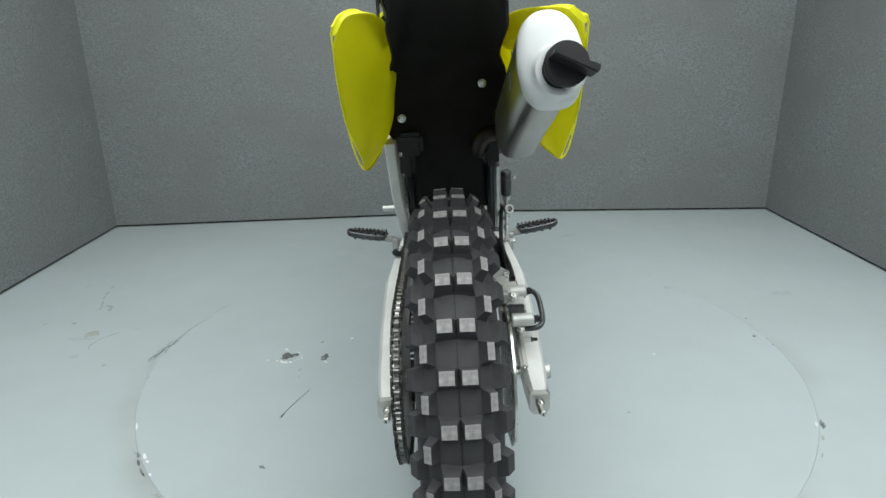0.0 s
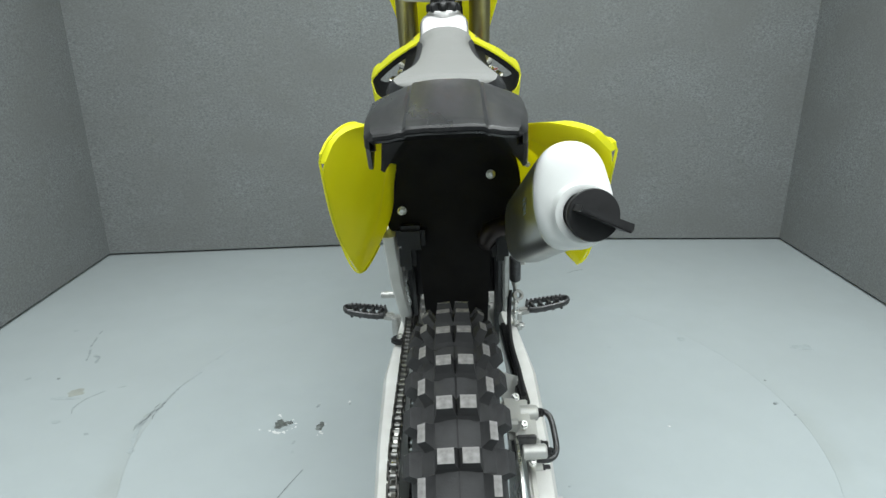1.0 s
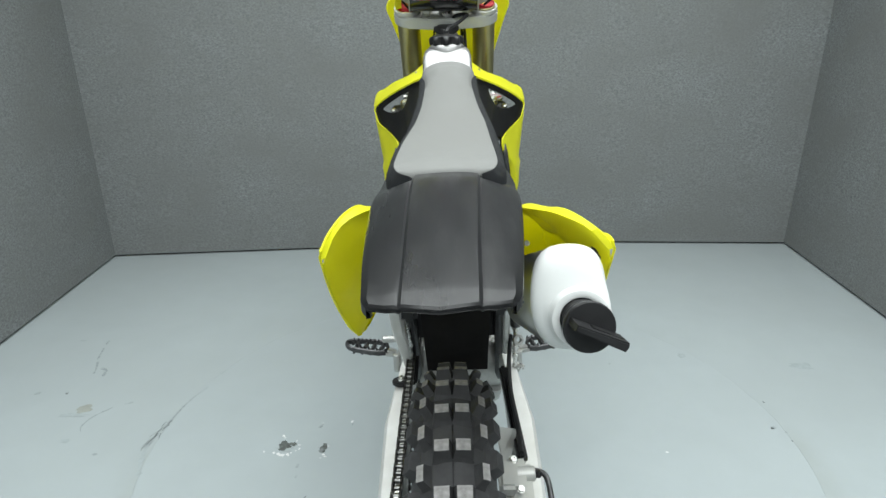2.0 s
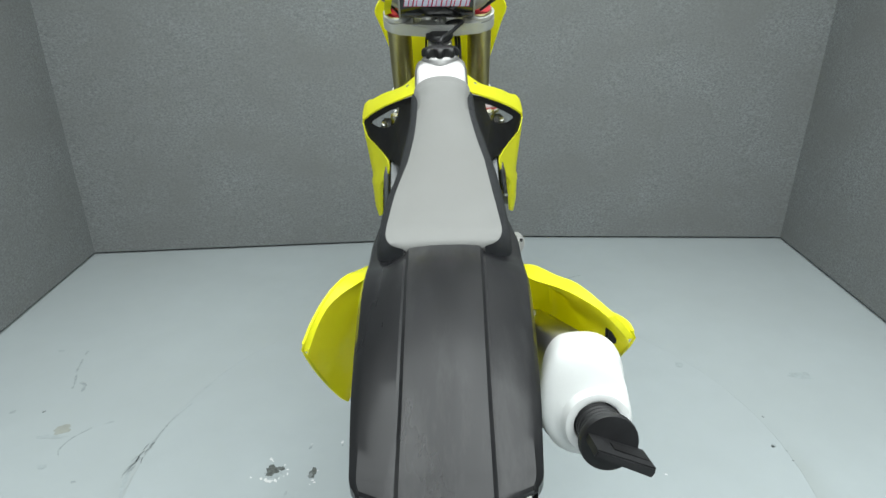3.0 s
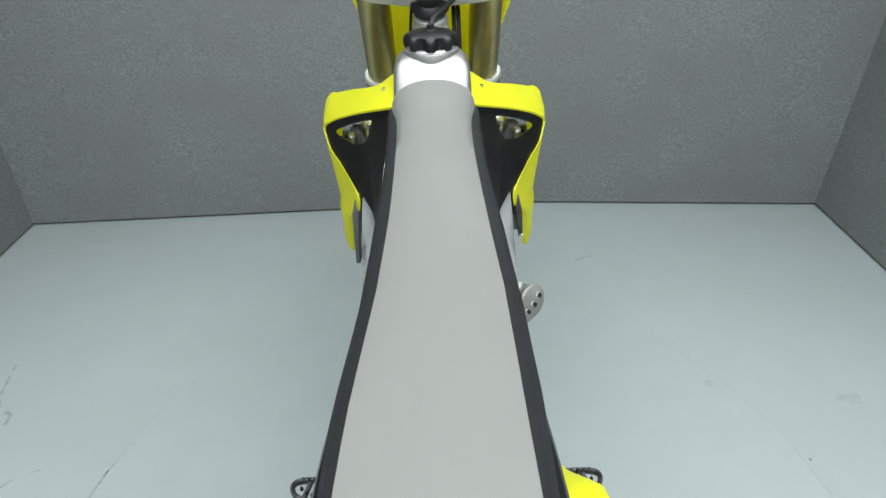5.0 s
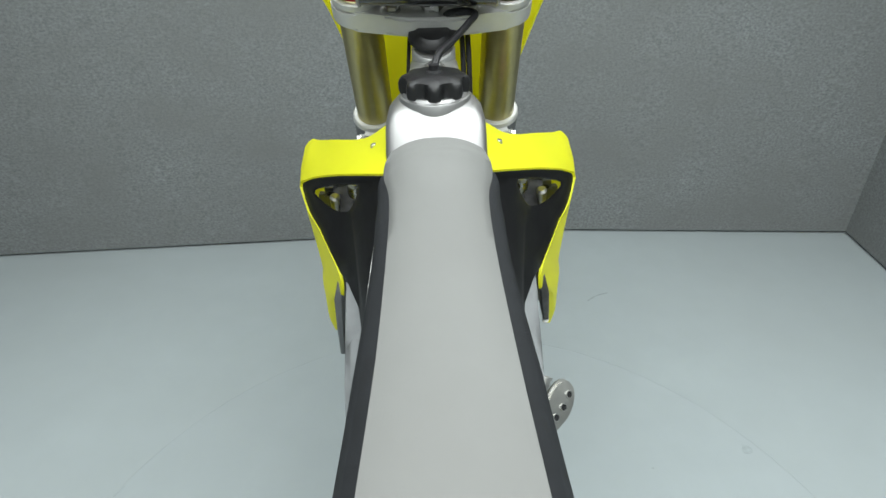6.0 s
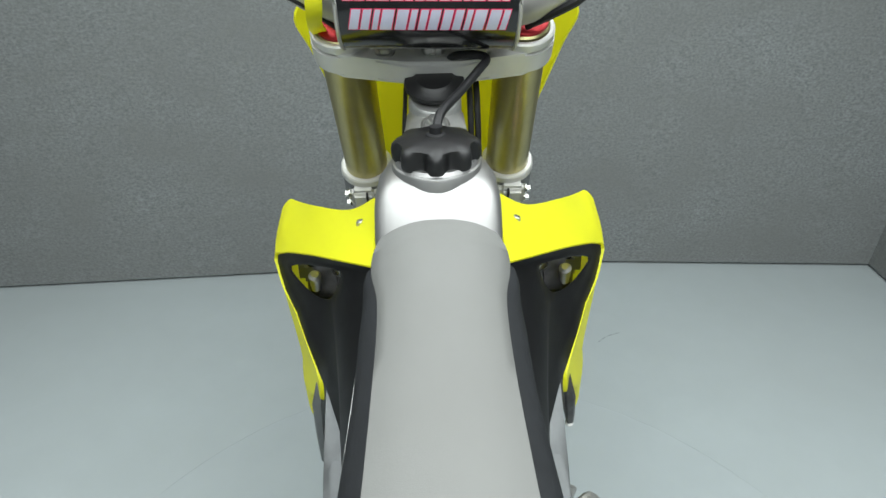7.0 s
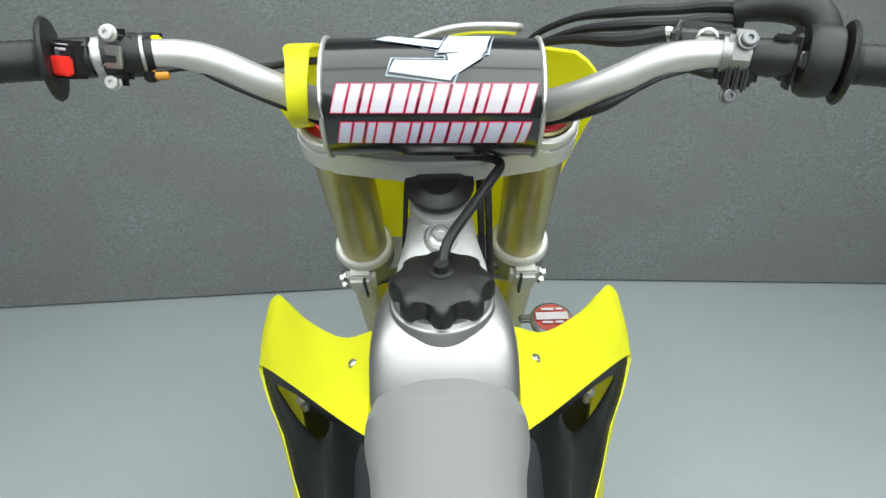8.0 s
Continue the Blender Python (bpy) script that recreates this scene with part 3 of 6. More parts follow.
# frame, engine and what hangs on it
bm = bmesh.new()
cone(bm, (0, 0.912, 1.112), (0, 0.985, 0.96), 0.029, 0.034, 24, 0.003)
rings = []
for y, z, hw, h in ((0.84, 1.03, 0.052, 0.05), (0.865, 1.068, 0.040, 0.05), (0.885, 1.084, 0.033, 0.05), (0.912, 1.092, 0.031, 0.05)):
    rings.append([bm.verts.new((hw * u, y - 0.3 * h * v, z + h * v)) for u, v in ((-1, -0.8), (1, -0.8), (1, 0), (0.8, 0.12), (0.35, 0.18), (-0.35, 0.18), (-0.8, 0.12), (-1, 0))])
bridge(bm, rings)
main_frame = part("main_frame", bm, CAST, bike, "bare aluminium twin-spar main frame", smooth=45)
for s in (-1, 1):
    bm = bmesh.new()
    rings = []
    for x, y, z, w, h in ((0.022, 0.95, 1.03, 0.03, 0.08), (0.070, 0.82, 0.90, 0.036, 0.10), (0.098, 0.715, 0.848, 0.046, 0.085), (0.101, 0.655, 0.79, 0.042, 0.095), (0.104, 0.56, 0.66, 0.032, 0.085), (0.105, 0.49, 0.50, 0.028, 0.085), (0.10, 0.50, 0.38, 0.028, 0.09)):
        rings.append([bm.verts.new((s * x + u * w, y + v * h * 0.6, z + v * h * 0.6)) for u, v in ((-0.5, -0.3), (-0.3, -0.5), (0.3, -0.5), (0.5, -0.3), (0.5, 0.3), (0.3, 0.5), (-0.3, 0.5), (-0.5, 0.3))])
    bridge(bm, rings)
    part("frame_spar", bm, SPAR, main_frame, smooth=50)
    bm = bmesh.new()
    tube(bm, [(s * 0.04, 1.0, 0.80), (s * 0.07, 0.96, 0.52), (s * 0.08, 0.86, 0.25), (s * 0.085, 0.62, 0.22), (s * 0.09, 0.5, 0.32)], 0.017, 5, 10)
    part("cradle_tube", bm, CAST, main_frame)
bm = bmesh.new()
lathe(bm, [(0, 0), (0.0160, 0), (0.0160, 0.003), (0.0135, 0.005), (0, 0.005)], Matrix.Translation((0, 0.8785, 1.0875)) @ pose(0, 0, 0, 30, 0, 0), 28)
part("bolt_boss", bm, ALU, main_frame)
bolt("head_bolt", (0, 0.876, 1.0915), (0, -0.5, 0.85), 0.0085, 0.009, main_frame, STEEL)
bm = bmesh.new()
lathe(bm, [(0, 0), (0.031, 0), (0.0335, 0.003), (0.0325, 0.007), (0.024, 0.009), (0.020, 0.0125), (0, 0.0125)], Matrix.Translation((0, 0.922, 1.121)) @ pose(0, 0, 0, 28, 0, 0), 24)
part("head_bearing_seal", bm, BLACK, main_frame)
# flat rear rail beside the chain, and the seat rails
bm = bmesh.new()
rings = []
for x, y, z in ((-0.116, 0.268, 0.690), (-0.116, 0.285, 0.665), (-0.115, 0.34, 0.57), (-0.108, 0.40, 0.48), (-0.104, 0.43, 0.43)):
    rings.append([bm.verts.new((x + u * 0.024, y + v * 0.036, z + v * 0.012)) for u, v in ((-0.5, -0.35), (-0.35, -0.5), (0.35, -0.5), (0.5, -0.35), (0.5, 0.5), (-0.5, 0.5))])
bridge(bm, rings)
part("rear_frame_rail", bm, WHITE_METAL, main_frame, smooth=30)
for s in (-1, 1):
    bm = bmesh.new()
    tube(bm, [(s * 0.06, 0.62, 0.90), (s * 0.07, 0.35, 0.90), (s * 0.066, 0.08, 0.925)], 0.011, 4, 8)
    part("subframe_rail", bm, DARK_STEEL, main_frame)
for pts, r, mat in (([(-0.098, 0.33, 0.62), (-0.100, 0.345, 0.57), (-0.098, 0.38, 0.50)], 0.006, STEEL), ([(-0.086, 0.33, 0.63), (-0.086, 0.36, 0.55), (-0.09, 0.42, 0.46)], 0.008, DARK_RUBBER), ([(0.098, 0.33, 0.62), (0.10, 0.36, 0.55), (0.104, 0.40, 0.47)], 0.008, CAST), ([(0.084, 0.32, 0.64), (0.086, 0.36, 0.55), (0.09, 0.40, 0.47)], 0.009, DARK_RUBBER)):
    bm = bmesh.new()
    tube(bm, pts, r, 4, 8)
    part("hose" if mat is DARK_RUBBER else "stay", bm, mat, main_frame)
bm = bmesh.new()
cuboid(bm, (0.16, 0.30, 0.20), (0, 0.66, 0.36), bevel=0.05, segs=3)
cone(bm, (-0.10, 0.56, 0.36), (0.105, 0.56, 0.36), 0.075, 0.075, 24, 0.01)
cone(bm, (-0.10, 0.74, 0.36), (0.115, 0.74, 0.36), 0.085, 0.085, 24, 0.012)
engine = part("engine", bm, CAST, bike, "cast aluminium single-cylinder engine")
bm = bmesh.new()
cuboid(bm, (0.13, 0.14, 0.26), (0, 0.77, 0.58), (-8, 0, 0), bevel=0.02)
part("cylinder", bm, DARK_STEEL, engine)
bm = bmesh.new()
tube(bm, [(0, 0.86, 0.62), (0.03, 0.95, 0.60), (0.09, 0.93, 0.58), (0.115, 0.78, 0.60), (0.11, 0.60, 0.63), (0.110, 0.40, 0.66), (0.118, 0.24, 0.69)], [0.02, 0.02, 0.021, 0.022, 0.022, 0.024, 0.026], 5, 14)
pipe = part("exhaust_pipe", bm, STEEL, bike, "bare steel exhaust header pipe")
bm = bmesh.new()
tube(bm, [(0.105, 0.42, 0.64), (0.078, 0.33, 0.645), (0.060, 0.268, 0.665), (0.066, 0.246, 0.690), (0.092, 0.245, 0.698), (0.118, 0.25, 0.69)], [0.016, 0.016, 0.017, 0.017, 0.017, 0.016], 6, 16)
part("pipe_elbow", bm, HEAT_STEEL, pipe, "heat-browned elbow")
bm = bmesh.new()
cone(bm, (0, 0.42, 0.82), (0, 0.50, 0.42), 0.032, 0.03, 20, 0.004)
shock = part("rear_shock", bm, DARK_STEEL, bike)
bm = bmesh.new()
coil = [(0.042 * math.cos(k * 0.9), 0.425 + 0.075 * k / 60 + 0.042 * math.sin(k * 0.9), 0.80 - 0.36 * k / 60) for k in range(61)]
tube(bm, coil, 0.006, 2, 6)
part("coil_spring", bm, SILVER, shock)
bm = bmesh.new()
cuboid(bm, (0.14, 0.30, 0.17), (0, 0.44, 0.83), bevel=0.03)
# this lower box is an added dark backing that fills the gap below
cuboid(bm, (0.17, 0.10, 0.26), (0, 0.40, 0.62), bevel=0.03)
part("airbox", bm, BLACK, bike)

# foot pegs: an open toothed loop on a cast bracket
for s in (-1, 1):
    bm = bmesh.new()
    cuboid(bm, (0.034, 0.03, 0.03), (s * 0.128, 0.49, 0.408), bevel=0.006)
    cone(bm, (s * 0.140, 0.472, 0.385), (s * 0.140, 0.472, 0.428), 0.008, 0.008, 12, 0.001)
    cuboid(bm, (0.03, 0.022, 0.014), (s * 0.156, 0.488, 0.424), (0, s * -8, 0), bevel=0.004)
    peg = part("footpeg", bm, CAST, bike, "folding footpeg with toothed dark steel cleat")
    bm = bmesh.new()
    loop_pts = [(s * 0.166, 0.480, 0.428), (s * 0.19, 0.476, 0.431), (s * 0.238, 0.482, 0.438), (s * 0.256, 0.496, 0.441), (s * 0.252, 0.514, 0.441), (s * 0.21, 0.522, 0.435), (s * 0.172, 0.52, 0.430), (s * 0.162, 0.500, 0.428), (s * 0.166, 0.480, 0.428)]
    tube(bm, loop_pts, 0.0042, 5, 8, 1.7)
    for k in range(4):
        x = 0.178 + 0.019 * k
        cuboid(bm, (0.005, 0.042, 0.012), (s * x, 0.499, 0.424 + 0.14 * (x - 0.16)), (0, 0, s * 12))
    part("cleat", bm, DARK_STEEL, peg)
    for k in range(9):
        x = 0.166 + 0.0095 * k
        for y in (0.4795 + 0.02 * (k / 8) ** 3, 0.521 - 0.004 * (k / 8)):
            bm = bmesh.new()
            cone(bm, (s * x, y, 0.430 + 0.14 * (x - 0.166)), (s * x, y, 0.4385 + 0.14 * (x - 0.166)), 0.0036, 0.0018, 5)
            part("tooth", bm, DARK_STEEL, peg)
# shift lever, brake pedal, kick lever, brake cylinder
bm = bmesh.new()
tube(bm, [(-0.10, 0.66, 0.36), (-0.115, 0.63, 0.40), (-0.12, 0.80, 0.44)], 0.007, 4, 8)
cone(bm, (-0.115, 0.80, 0.44), (-0.165, 0.80, 0.445), 0.009, 0.009, 12, 0.002)
part("shift_lever", bm, ALU, bike)
bm = bmesh.new()
cone(bm, (-0.112, 0.36, 0.53), (-0.152, 0.36, 0.53), 0.007, 0.007, 12, 0.001)
part("frame_peg_stub", bm, CAST, bike)
bm = bmesh.new()
tube(bm, [(0.115, 0.50, 0.38), (0.13, 0.62, 0.37), (0.135, 0.80, 0.40)], 0.008, 4, 8)
cuboid(bm, (0.035, 0.03, 0.012), (0.145, 0.80, 0.405), bevel=0.003)
part("brake_pedal", bm, ALU, bike)
bm = bmesh.new()
tube(bm, [(0.115, 0.62, 0.44), (0.124, 0.68, 0.54), (0.138, 0.735, 0.640), (0.146, 0.755, 0.668)], [0.012, 0.010, 0.012, 0.015], 4, 12)
kick = part("kick_starter", bm, CAST, bike, "cast aluminium kick-start lever with drilled foot piece")
bm = bmesh.new()
foot = []
for k in range(20):
    a = 2 * math.pi * k / 20
    low = max(0.0, -math.sin(a))
    foot.append((0.0240 * (1 - 0.45 * low) * math.copysign(abs(math.cos(a)) ** 0.8, math.cos(a)), (0.036 + 0.018 * low) * math.sin(a)))
m_foot = Matrix.Translation((0.158, 0.712, 0.655)) @ pose(0, 0, 0, 34, 44, -8)
slab(bm, foot, m_foot, 0.012, 0.004)
pedal = part("kick_pedal", bm, ALU, kick)
for u, v in ((0.002, -0.022), (0.006, -0.003), (0.006, 0.018)):
    bm = bmesh.new()
    lathe(bm, [(0.0045, 0.0115), (0.0062, 0.0115), (0.0058, 0.0138), (0.0047, 0.0138), (0.0045, 0.0115)], m_foot @ pose(u, v, 0), 16)
    part("hole_rim", bm, STEEL, pedal)
    # black disc laid on the solid foot as the shade inside a hole
    bm = bmesh.new()
    lathe(bm, [(0, 0.0121), (0.0045, 0.0121), (0.0045, 0.0126), (0, 0.0126)], m_foot @ pose(u, v, 0), 14)
    part("hole_shade", bm, DARK_RUBBER, pedal)
bm = bmesh.new()
cone(bm, (0.122, 0.375, 0.545), (0.121, 0.362, 0.60), 0.0115, 0.0115, 16, 0.002)
cuboid(bm, (0.020, 0.020, 0.016), (0.121, 0.366, 0.585), bevel=0.003)
cyl = part("brake_cylinder", bm, DARK_STEEL, bike, "rear brake master cylinder with pushrod")
bm = bmesh.new()
cone(bm, (0.124, 0.40, 0.425), (0.122, 0.376, 0.55), 0.0045, 0.0045, 12)
for k, (y, z, r) in enumerate(((0.378, 0.538, 0.0085), (0.388, 0.487, 0.0075), (0.392, 0.465, 0.0065))):
    cone(bm, (0.123, y + 0.001, z - 0.005), (0.123, y - 0.001, z + 0.005), r, r, 12, 0.001)
part("pushrod", bm, STEEL, cyl)
bm = bmesh.new()
lathe(bm, [(0.006, -0.005), (0.011, -0.005), (0.0118, 0.0), (0.011, 0.005), (0.006, 0.005), (0.006, -0.005)], Matrix.Translation((0.127, 0.372, 0.512)) @ pose(0, 0, 0, 70, 0, 20), 20)
part("eyelet", bm, CAST, cyl)
bm = bmesh.new()
cuboid(bm, (0.016, 0.014, 0.026), (0.126, 0.402, 0.428), (10, 0, 0), bevel=0.003)
part("clevis", bm, CAST, cyl)
bolt("bolt", (0.130, 0.400, 0.432), (1, -0.4, 0), 0.006, 0.014, cyl)
bolt("bolt", (0.130, 0.366, 0.586), (1, -0.4, 0), 0.005, 0.012, cyl)

# ---- bodywork
# seat: (y, half width of the grey top, height at the edge, crown)
SEAT = [(0.020, 0.046, 0.9495, 0.003), (0.0225, 0.056, 0.952, 0.004), (0.028, 0.0628, 0.9550, 0.004), (0.040, 0.0665, 0.9585, 0.005), (0.065, 0.0672, 0.961, 0.005), (0.18, 0.0655, 0.965, 0.006), (0.32, 0.0598, 0.972, 0.007),
        (0.45, 0.0543, 0.982, 0.008), (0.58, 0.0508, 1.001, 0.012), (0.66, 0.0522, 1.013, 0.017), (0.695, 0.0590, 1.0185, 0.024), (0.711, 0.0602, 1.0225, 0.024), (0.722, 0.0575, 1.0300, 0.0190), (0.7325, 0.0500, 1.0385, 0.0125), (0.7375, 0.0400, 1.0450, 0.0070), (0.7400, 0.0280, 1.0495, 0.0030), (0.7408, 0.0120, 1.0515, 0.0005)]


def seat_at(y):
    for a, b in zip(SEAT, SEAT[1:]):
        if a[0] <= y <= b[0]:
            t = (y - a[0]) / (b[0] - a[0])
            return [a[i] + (b[i] - a[i]) * t for i in range(4)]
    return SEAT[-1] if y > SEAT[-1][0] else SEAT[0]


def off_line(y):
    """The cover sits a little to one side of the frame's middle, the other side at its tail."""
    knots = ((0.03, -0.0039), (0.17, -0.0026), (0.32, 0.0030), (0.45, 0.0028), (0.58, 0.0012), (0.75, 0.0006))
    for (a, u), (b, v) in zip(knots, knots[1:]):
        if y <= b:
            return u + (v - u) * min(1.0, max(0.0, (y - a) / (b - a)))
    return knots[-1][1]


bm = bmesh.new()
rings = []
for p in spline([(a, b, c) for a, b, c, d in SEAT], 4):
    y, hw, z = p
    cr = seat_at(y)[3]
    ring = []
    for k in range(13):
        u = -1 + 2 * k / 12
        ring.append(bm.verts.new((u * hw + off_line(y), y, z + cr * (1 - abs(u) ** 2.6))))
    for u, dz in ((1.0, -0.012), (0.8, -0.028), (-0.8, -0.028), (-1.0, -0.012)):
        ring.append(bm.verts.new((u * hw + off_line(y), y, z + dz)))
    rings.append(ring)
bridge(bm, rings)
seat = part("seat", bm, GREY_SEAT, bike, "light grey seat top with black side grips", smooth=60)
for s in (-1, 1):
    bm = bmesh.new()
    rings = []
    for y, hw, z in spline([(a, b, c) for a, b, c, d in SEAT], 4):
        if y > 0.707:
            break
        f = min(1.0, math.sqrt((0.708 - y) / 0.06))
        turn = math.sqrt(max(0.02, 1 - (max(0.0, 0.055 - y) / 0.0352) ** 2))
        w = (0.0195 - 0.0045 * min(1.0, max(0.0, (y - 0.45) / 0.13)) - 0.008 * min(1.0, max(0.0, (0.20 - y) / 0.14))) * f * turn + 0.0005
        d = (0.015 + 0.013 * min(1.0, max(0.0, (0.58 - y) / 0.3)) - 0.010 * min(1.0, max(0.0, (0.2 - y) / 0.14))) * f + 0.001
        low = (0.016 + 0.014 * min(1.0, max(0.0, (y - 0.03) / 0.10))) * f
        ring = [(hw - 0.004, z - 0.004), (hw + 0.0003, z - 0.0002), (hw + 0.55 * w, z - 0.32 * d), (hw + 0.90 * w, z - 0.72 * d), (hw + w, z - d), (hw + w * 1.03, z - d - low), (hw - 0.012, z - d - low)]
        rings.append([bm.verts.new((s * x + off_line(y), y, zz)) for x, zz in ring])
    bridge(bm, rings)
    part("seat_side", bm, BLACK_SEAT, seat, "black gripper vinyl", smooth=60)

# fuel tank top between seat and head
bm = bmesh.new()
rings = []
for y, hw, z, drop in ((0.60, 0.046, 0.95, 0.10), (0.68, 0.053, 0.985, 0.10), (0.716, 0.0565, 1.008, 0.12), (0.728, 0.0578, 1.038, 0.13), (0.7370, 0.0580, 1.0545, 0.14), (0.746, 0.0580, 1.0685, 0.14), (0.753, 0.0580, 1.0755, 0.14), (0.766, 0.0580, 1.0800, 0.14), (0.79, 0.0565, 1.0845, 0.14), (0.825, 0.0500, 1.083, 0.13), (0.848, 0.0430, 1.078, 0.11), (0.870, 0.034, 1.062, 0.06)):
    ring = []
    for k in range(15):
        a = math.pi * k / 14
        u, v = math.cos(a), math.sin(a)
        ring.append(bm.verts.new((hw * math.copysign(abs(u) ** 0.5, u), y, z - 0.032 + 0.032 * abs(v) ** 0.62)))
    ring.append(bm.verts.new((-hw * 1.12, y, z - drop)))
    ring.append(bm.verts.new((hw * 1.12, y, z - drop)))
    rings.append(ring)
bridge(bm, rings)
tank = part("fuel_tank", bm, TANK_ALU, bike, "bare satin aluminium fuel tank", smooth=60)
bm = bmesh.new()
m_cap = Matrix.Translation((0, 0.790, 1.0765)) @ pose(0, 0, 0, 2, 0, 0)
lathe(bm, [(0.0, -0.01), (0.0425, -0.01), (0.0420, 0.006), (0.0410, 0.0080), (0.039, 0.0088), (0.037, 0.012), (0, 0.012)], m_cap, 40)
part("filler_neck", bm, TANK_ALU, tank)
bm = bmesh.new()
lathe(bm, [(0, 0.006), (0.0385, 0.006), (0.0402, 0.009), (0.0405, 0.017), (0.0393, 0.0215), (0.036, 0.0245), (0.026, 0.0272), (0.012, 0.0285), (0, 0.029)], m_cap @ Matrix.Scale(1.035, 4) @ pose(0, 0, 0.004, 0, 0, 22), 96, 8, 0.27)
cap = part("fuel_cap", bm, BLACK, bike, "black eight-lobed fuel cap with breather hose", smooth=40)
bm = bmesh.new()
lathe(bm, [(0, 0.032), (0.010, 0.032), (0.009, 0.035), (0.006, 0.036), (0.006, 0.042), (0, 0.042)], m_cap, 20)
part("breather_nipple", bm, DARK_RUBBER, cap)
bm = bmesh.new()
tube(bm, [(0, 0.790, 1.112), (0.006, 0.812, 1.124), (0.026, 0.850, 1.133), (0.046, 0.878, 1.147), (0.054, 0.890, 1.153), (0.050, 0.900, 1.1555), (0.0355, 0.910, 1.155), (0.018, 0.925, 1.148), (0.012, 0.95, 1.12)], 0.0045, 6, 10)
part("breather_hose", bm, DARK_RUBBER, cap)

# radiator shrouds
for s in (-1, 1):
    bm = bmesh.new()
    # top wing, inner row to outer row, each from back to front
    sheet(bm, [[(0.0585, 0.709, 1.0207), (0.0590, 0.755, 1.034), (0.0594, 0.8015, 1.0449)],
               [(0.0866, 0.741, 1.0076), (0.0895, 0.783, 1.0165), (0.0925, 0.8235, 1.0203)],
               [(0.1313, 0.7966, 0.9839), (0.1350, 0.840, 0.9920), (0.1408, 0.8823, 0.9985)],
               [(0.1691, 0.8456, 0.9600), (0.1725, 0.893, 0.9710), (0.1735, 0.9400, 0.9775)],
               [(0.1840, 0.8662, 0.9473), (0.1905, 0.910, 0.9590), (0.1895, 0.9620, 0.9710)],
               [(0.1954, 0.8812, 0.9386), (0.2020, 0.920, 0.9430), (0.2010, 0.9600, 0.9590)],
               [(0.2003, 0.8870, 0.9270), (0.2030, 0.922, 0.9330), (0.2025, 0.9520, 0.9440)]], 0.004, 6, 5, 1, s)
    # side blade: the rear edge curves in to a hooked notch, then steps out and down to a blunt lower tip
    plate(bm, [[(0.2003, 0.887, 0.927), (0.203, 0.922, 0.933), (0.202, 0.952, 0.940), (0.192, 1.010, 0.900)],
               [(0.1890, 0.864, 0.900), (0.199, 0.900, 0.898), (0.201, 0.960, 0.898), (0.192, 1.030, 0.870)],
               [(0.1700, 0.8314, 0.889), (0.191, 0.880, 0.868), (0.198, 0.960, 0.850), (0.190, 1.030, 0.838)],
               [(0.1490, 0.7824, 0.881), (0.182, 0.862, 0.835), (0.194, 0.950, 0.810), (0.187, 1.025, 0.798)],
               [(0.1310, 0.7417, 0.866), (0.174, 0.842, 0.806), (0.190, 0.935, 0.785), (0.184, 1.010, 0.773)],
               [(0.1315, 0.7395, 0.8390), (0.174, 0.832, 0.785), (0.193, 0.930, 0.768), (0.187, 1.005, 0.758)],
               [(0.1380, 0.7560, 0.8240), (0.174, 0.832, 0.768), (0.190, 0.920, 0.752), (0.184, 0.990, 0.743)],
               [(0.1490, 0.7800, 0.8130), (0.175, 0.836, 0.748), (0.188, 0.910, 0.738), (0.181, 0.975, 0.728)],
               [(0.1590, 0.8120, 0.7560), (0.176, 0.842, 0.722), (0.185, 0.895, 0.718), (0.178, 0.950, 0.708)],
               [(0.1640, 0.8330, 0.7060), (0.1715, 0.847, 0.6950), (0.1770, 0.870, 0.693), (0.173, 0.905, 0.692)]], 0.004, 6, 4, s)
    shroud = part("radiator_shroud", bm, YELLOW, bike, "bright yellow plastic radiator shroud", smooth=40)
    bolt("shroud_bolt", (s * 0.0755, 0.782, 1.0250), (s * 0.35, -0.1, 0.93), 0.0036, 0.0035, shroud, STEEL, False)
    # black inner panel between seat and shroud, with an open three-cornered vent at its upper outer corner
    edge = [(0.0560, 0.714, 1.0150), (0.0866, 0.746, 1.0030), (0.1313, 0.8015, 0.9800), (0.1691, 0.8506, 0.9560), (0.1840, 0.8710, 0.9435), (0.1935, 0.8825, 0.9345),
            (0.1960, 0.8840, 0.9200), (0.1850, 0.8610, 0.8990), (0.1678, 0.8300, 0.8880), (0.1478, 0.7820, 0.8820), (0.1300, 0.7440, 0.8720), (0.1120, 0.7000, 0.8800),
            (0.0950, 0.6550, 0.8760), (0.0860, 0.6050, 0.8800), (0.0760, 0.5450, 0.9000), (0.0670, 0.5900, 0.9430), (0.0630, 0.6250, 0.9640), (0.0590, 0.6600, 0.9830), (0.0560, 0.6950, 1.0030)]
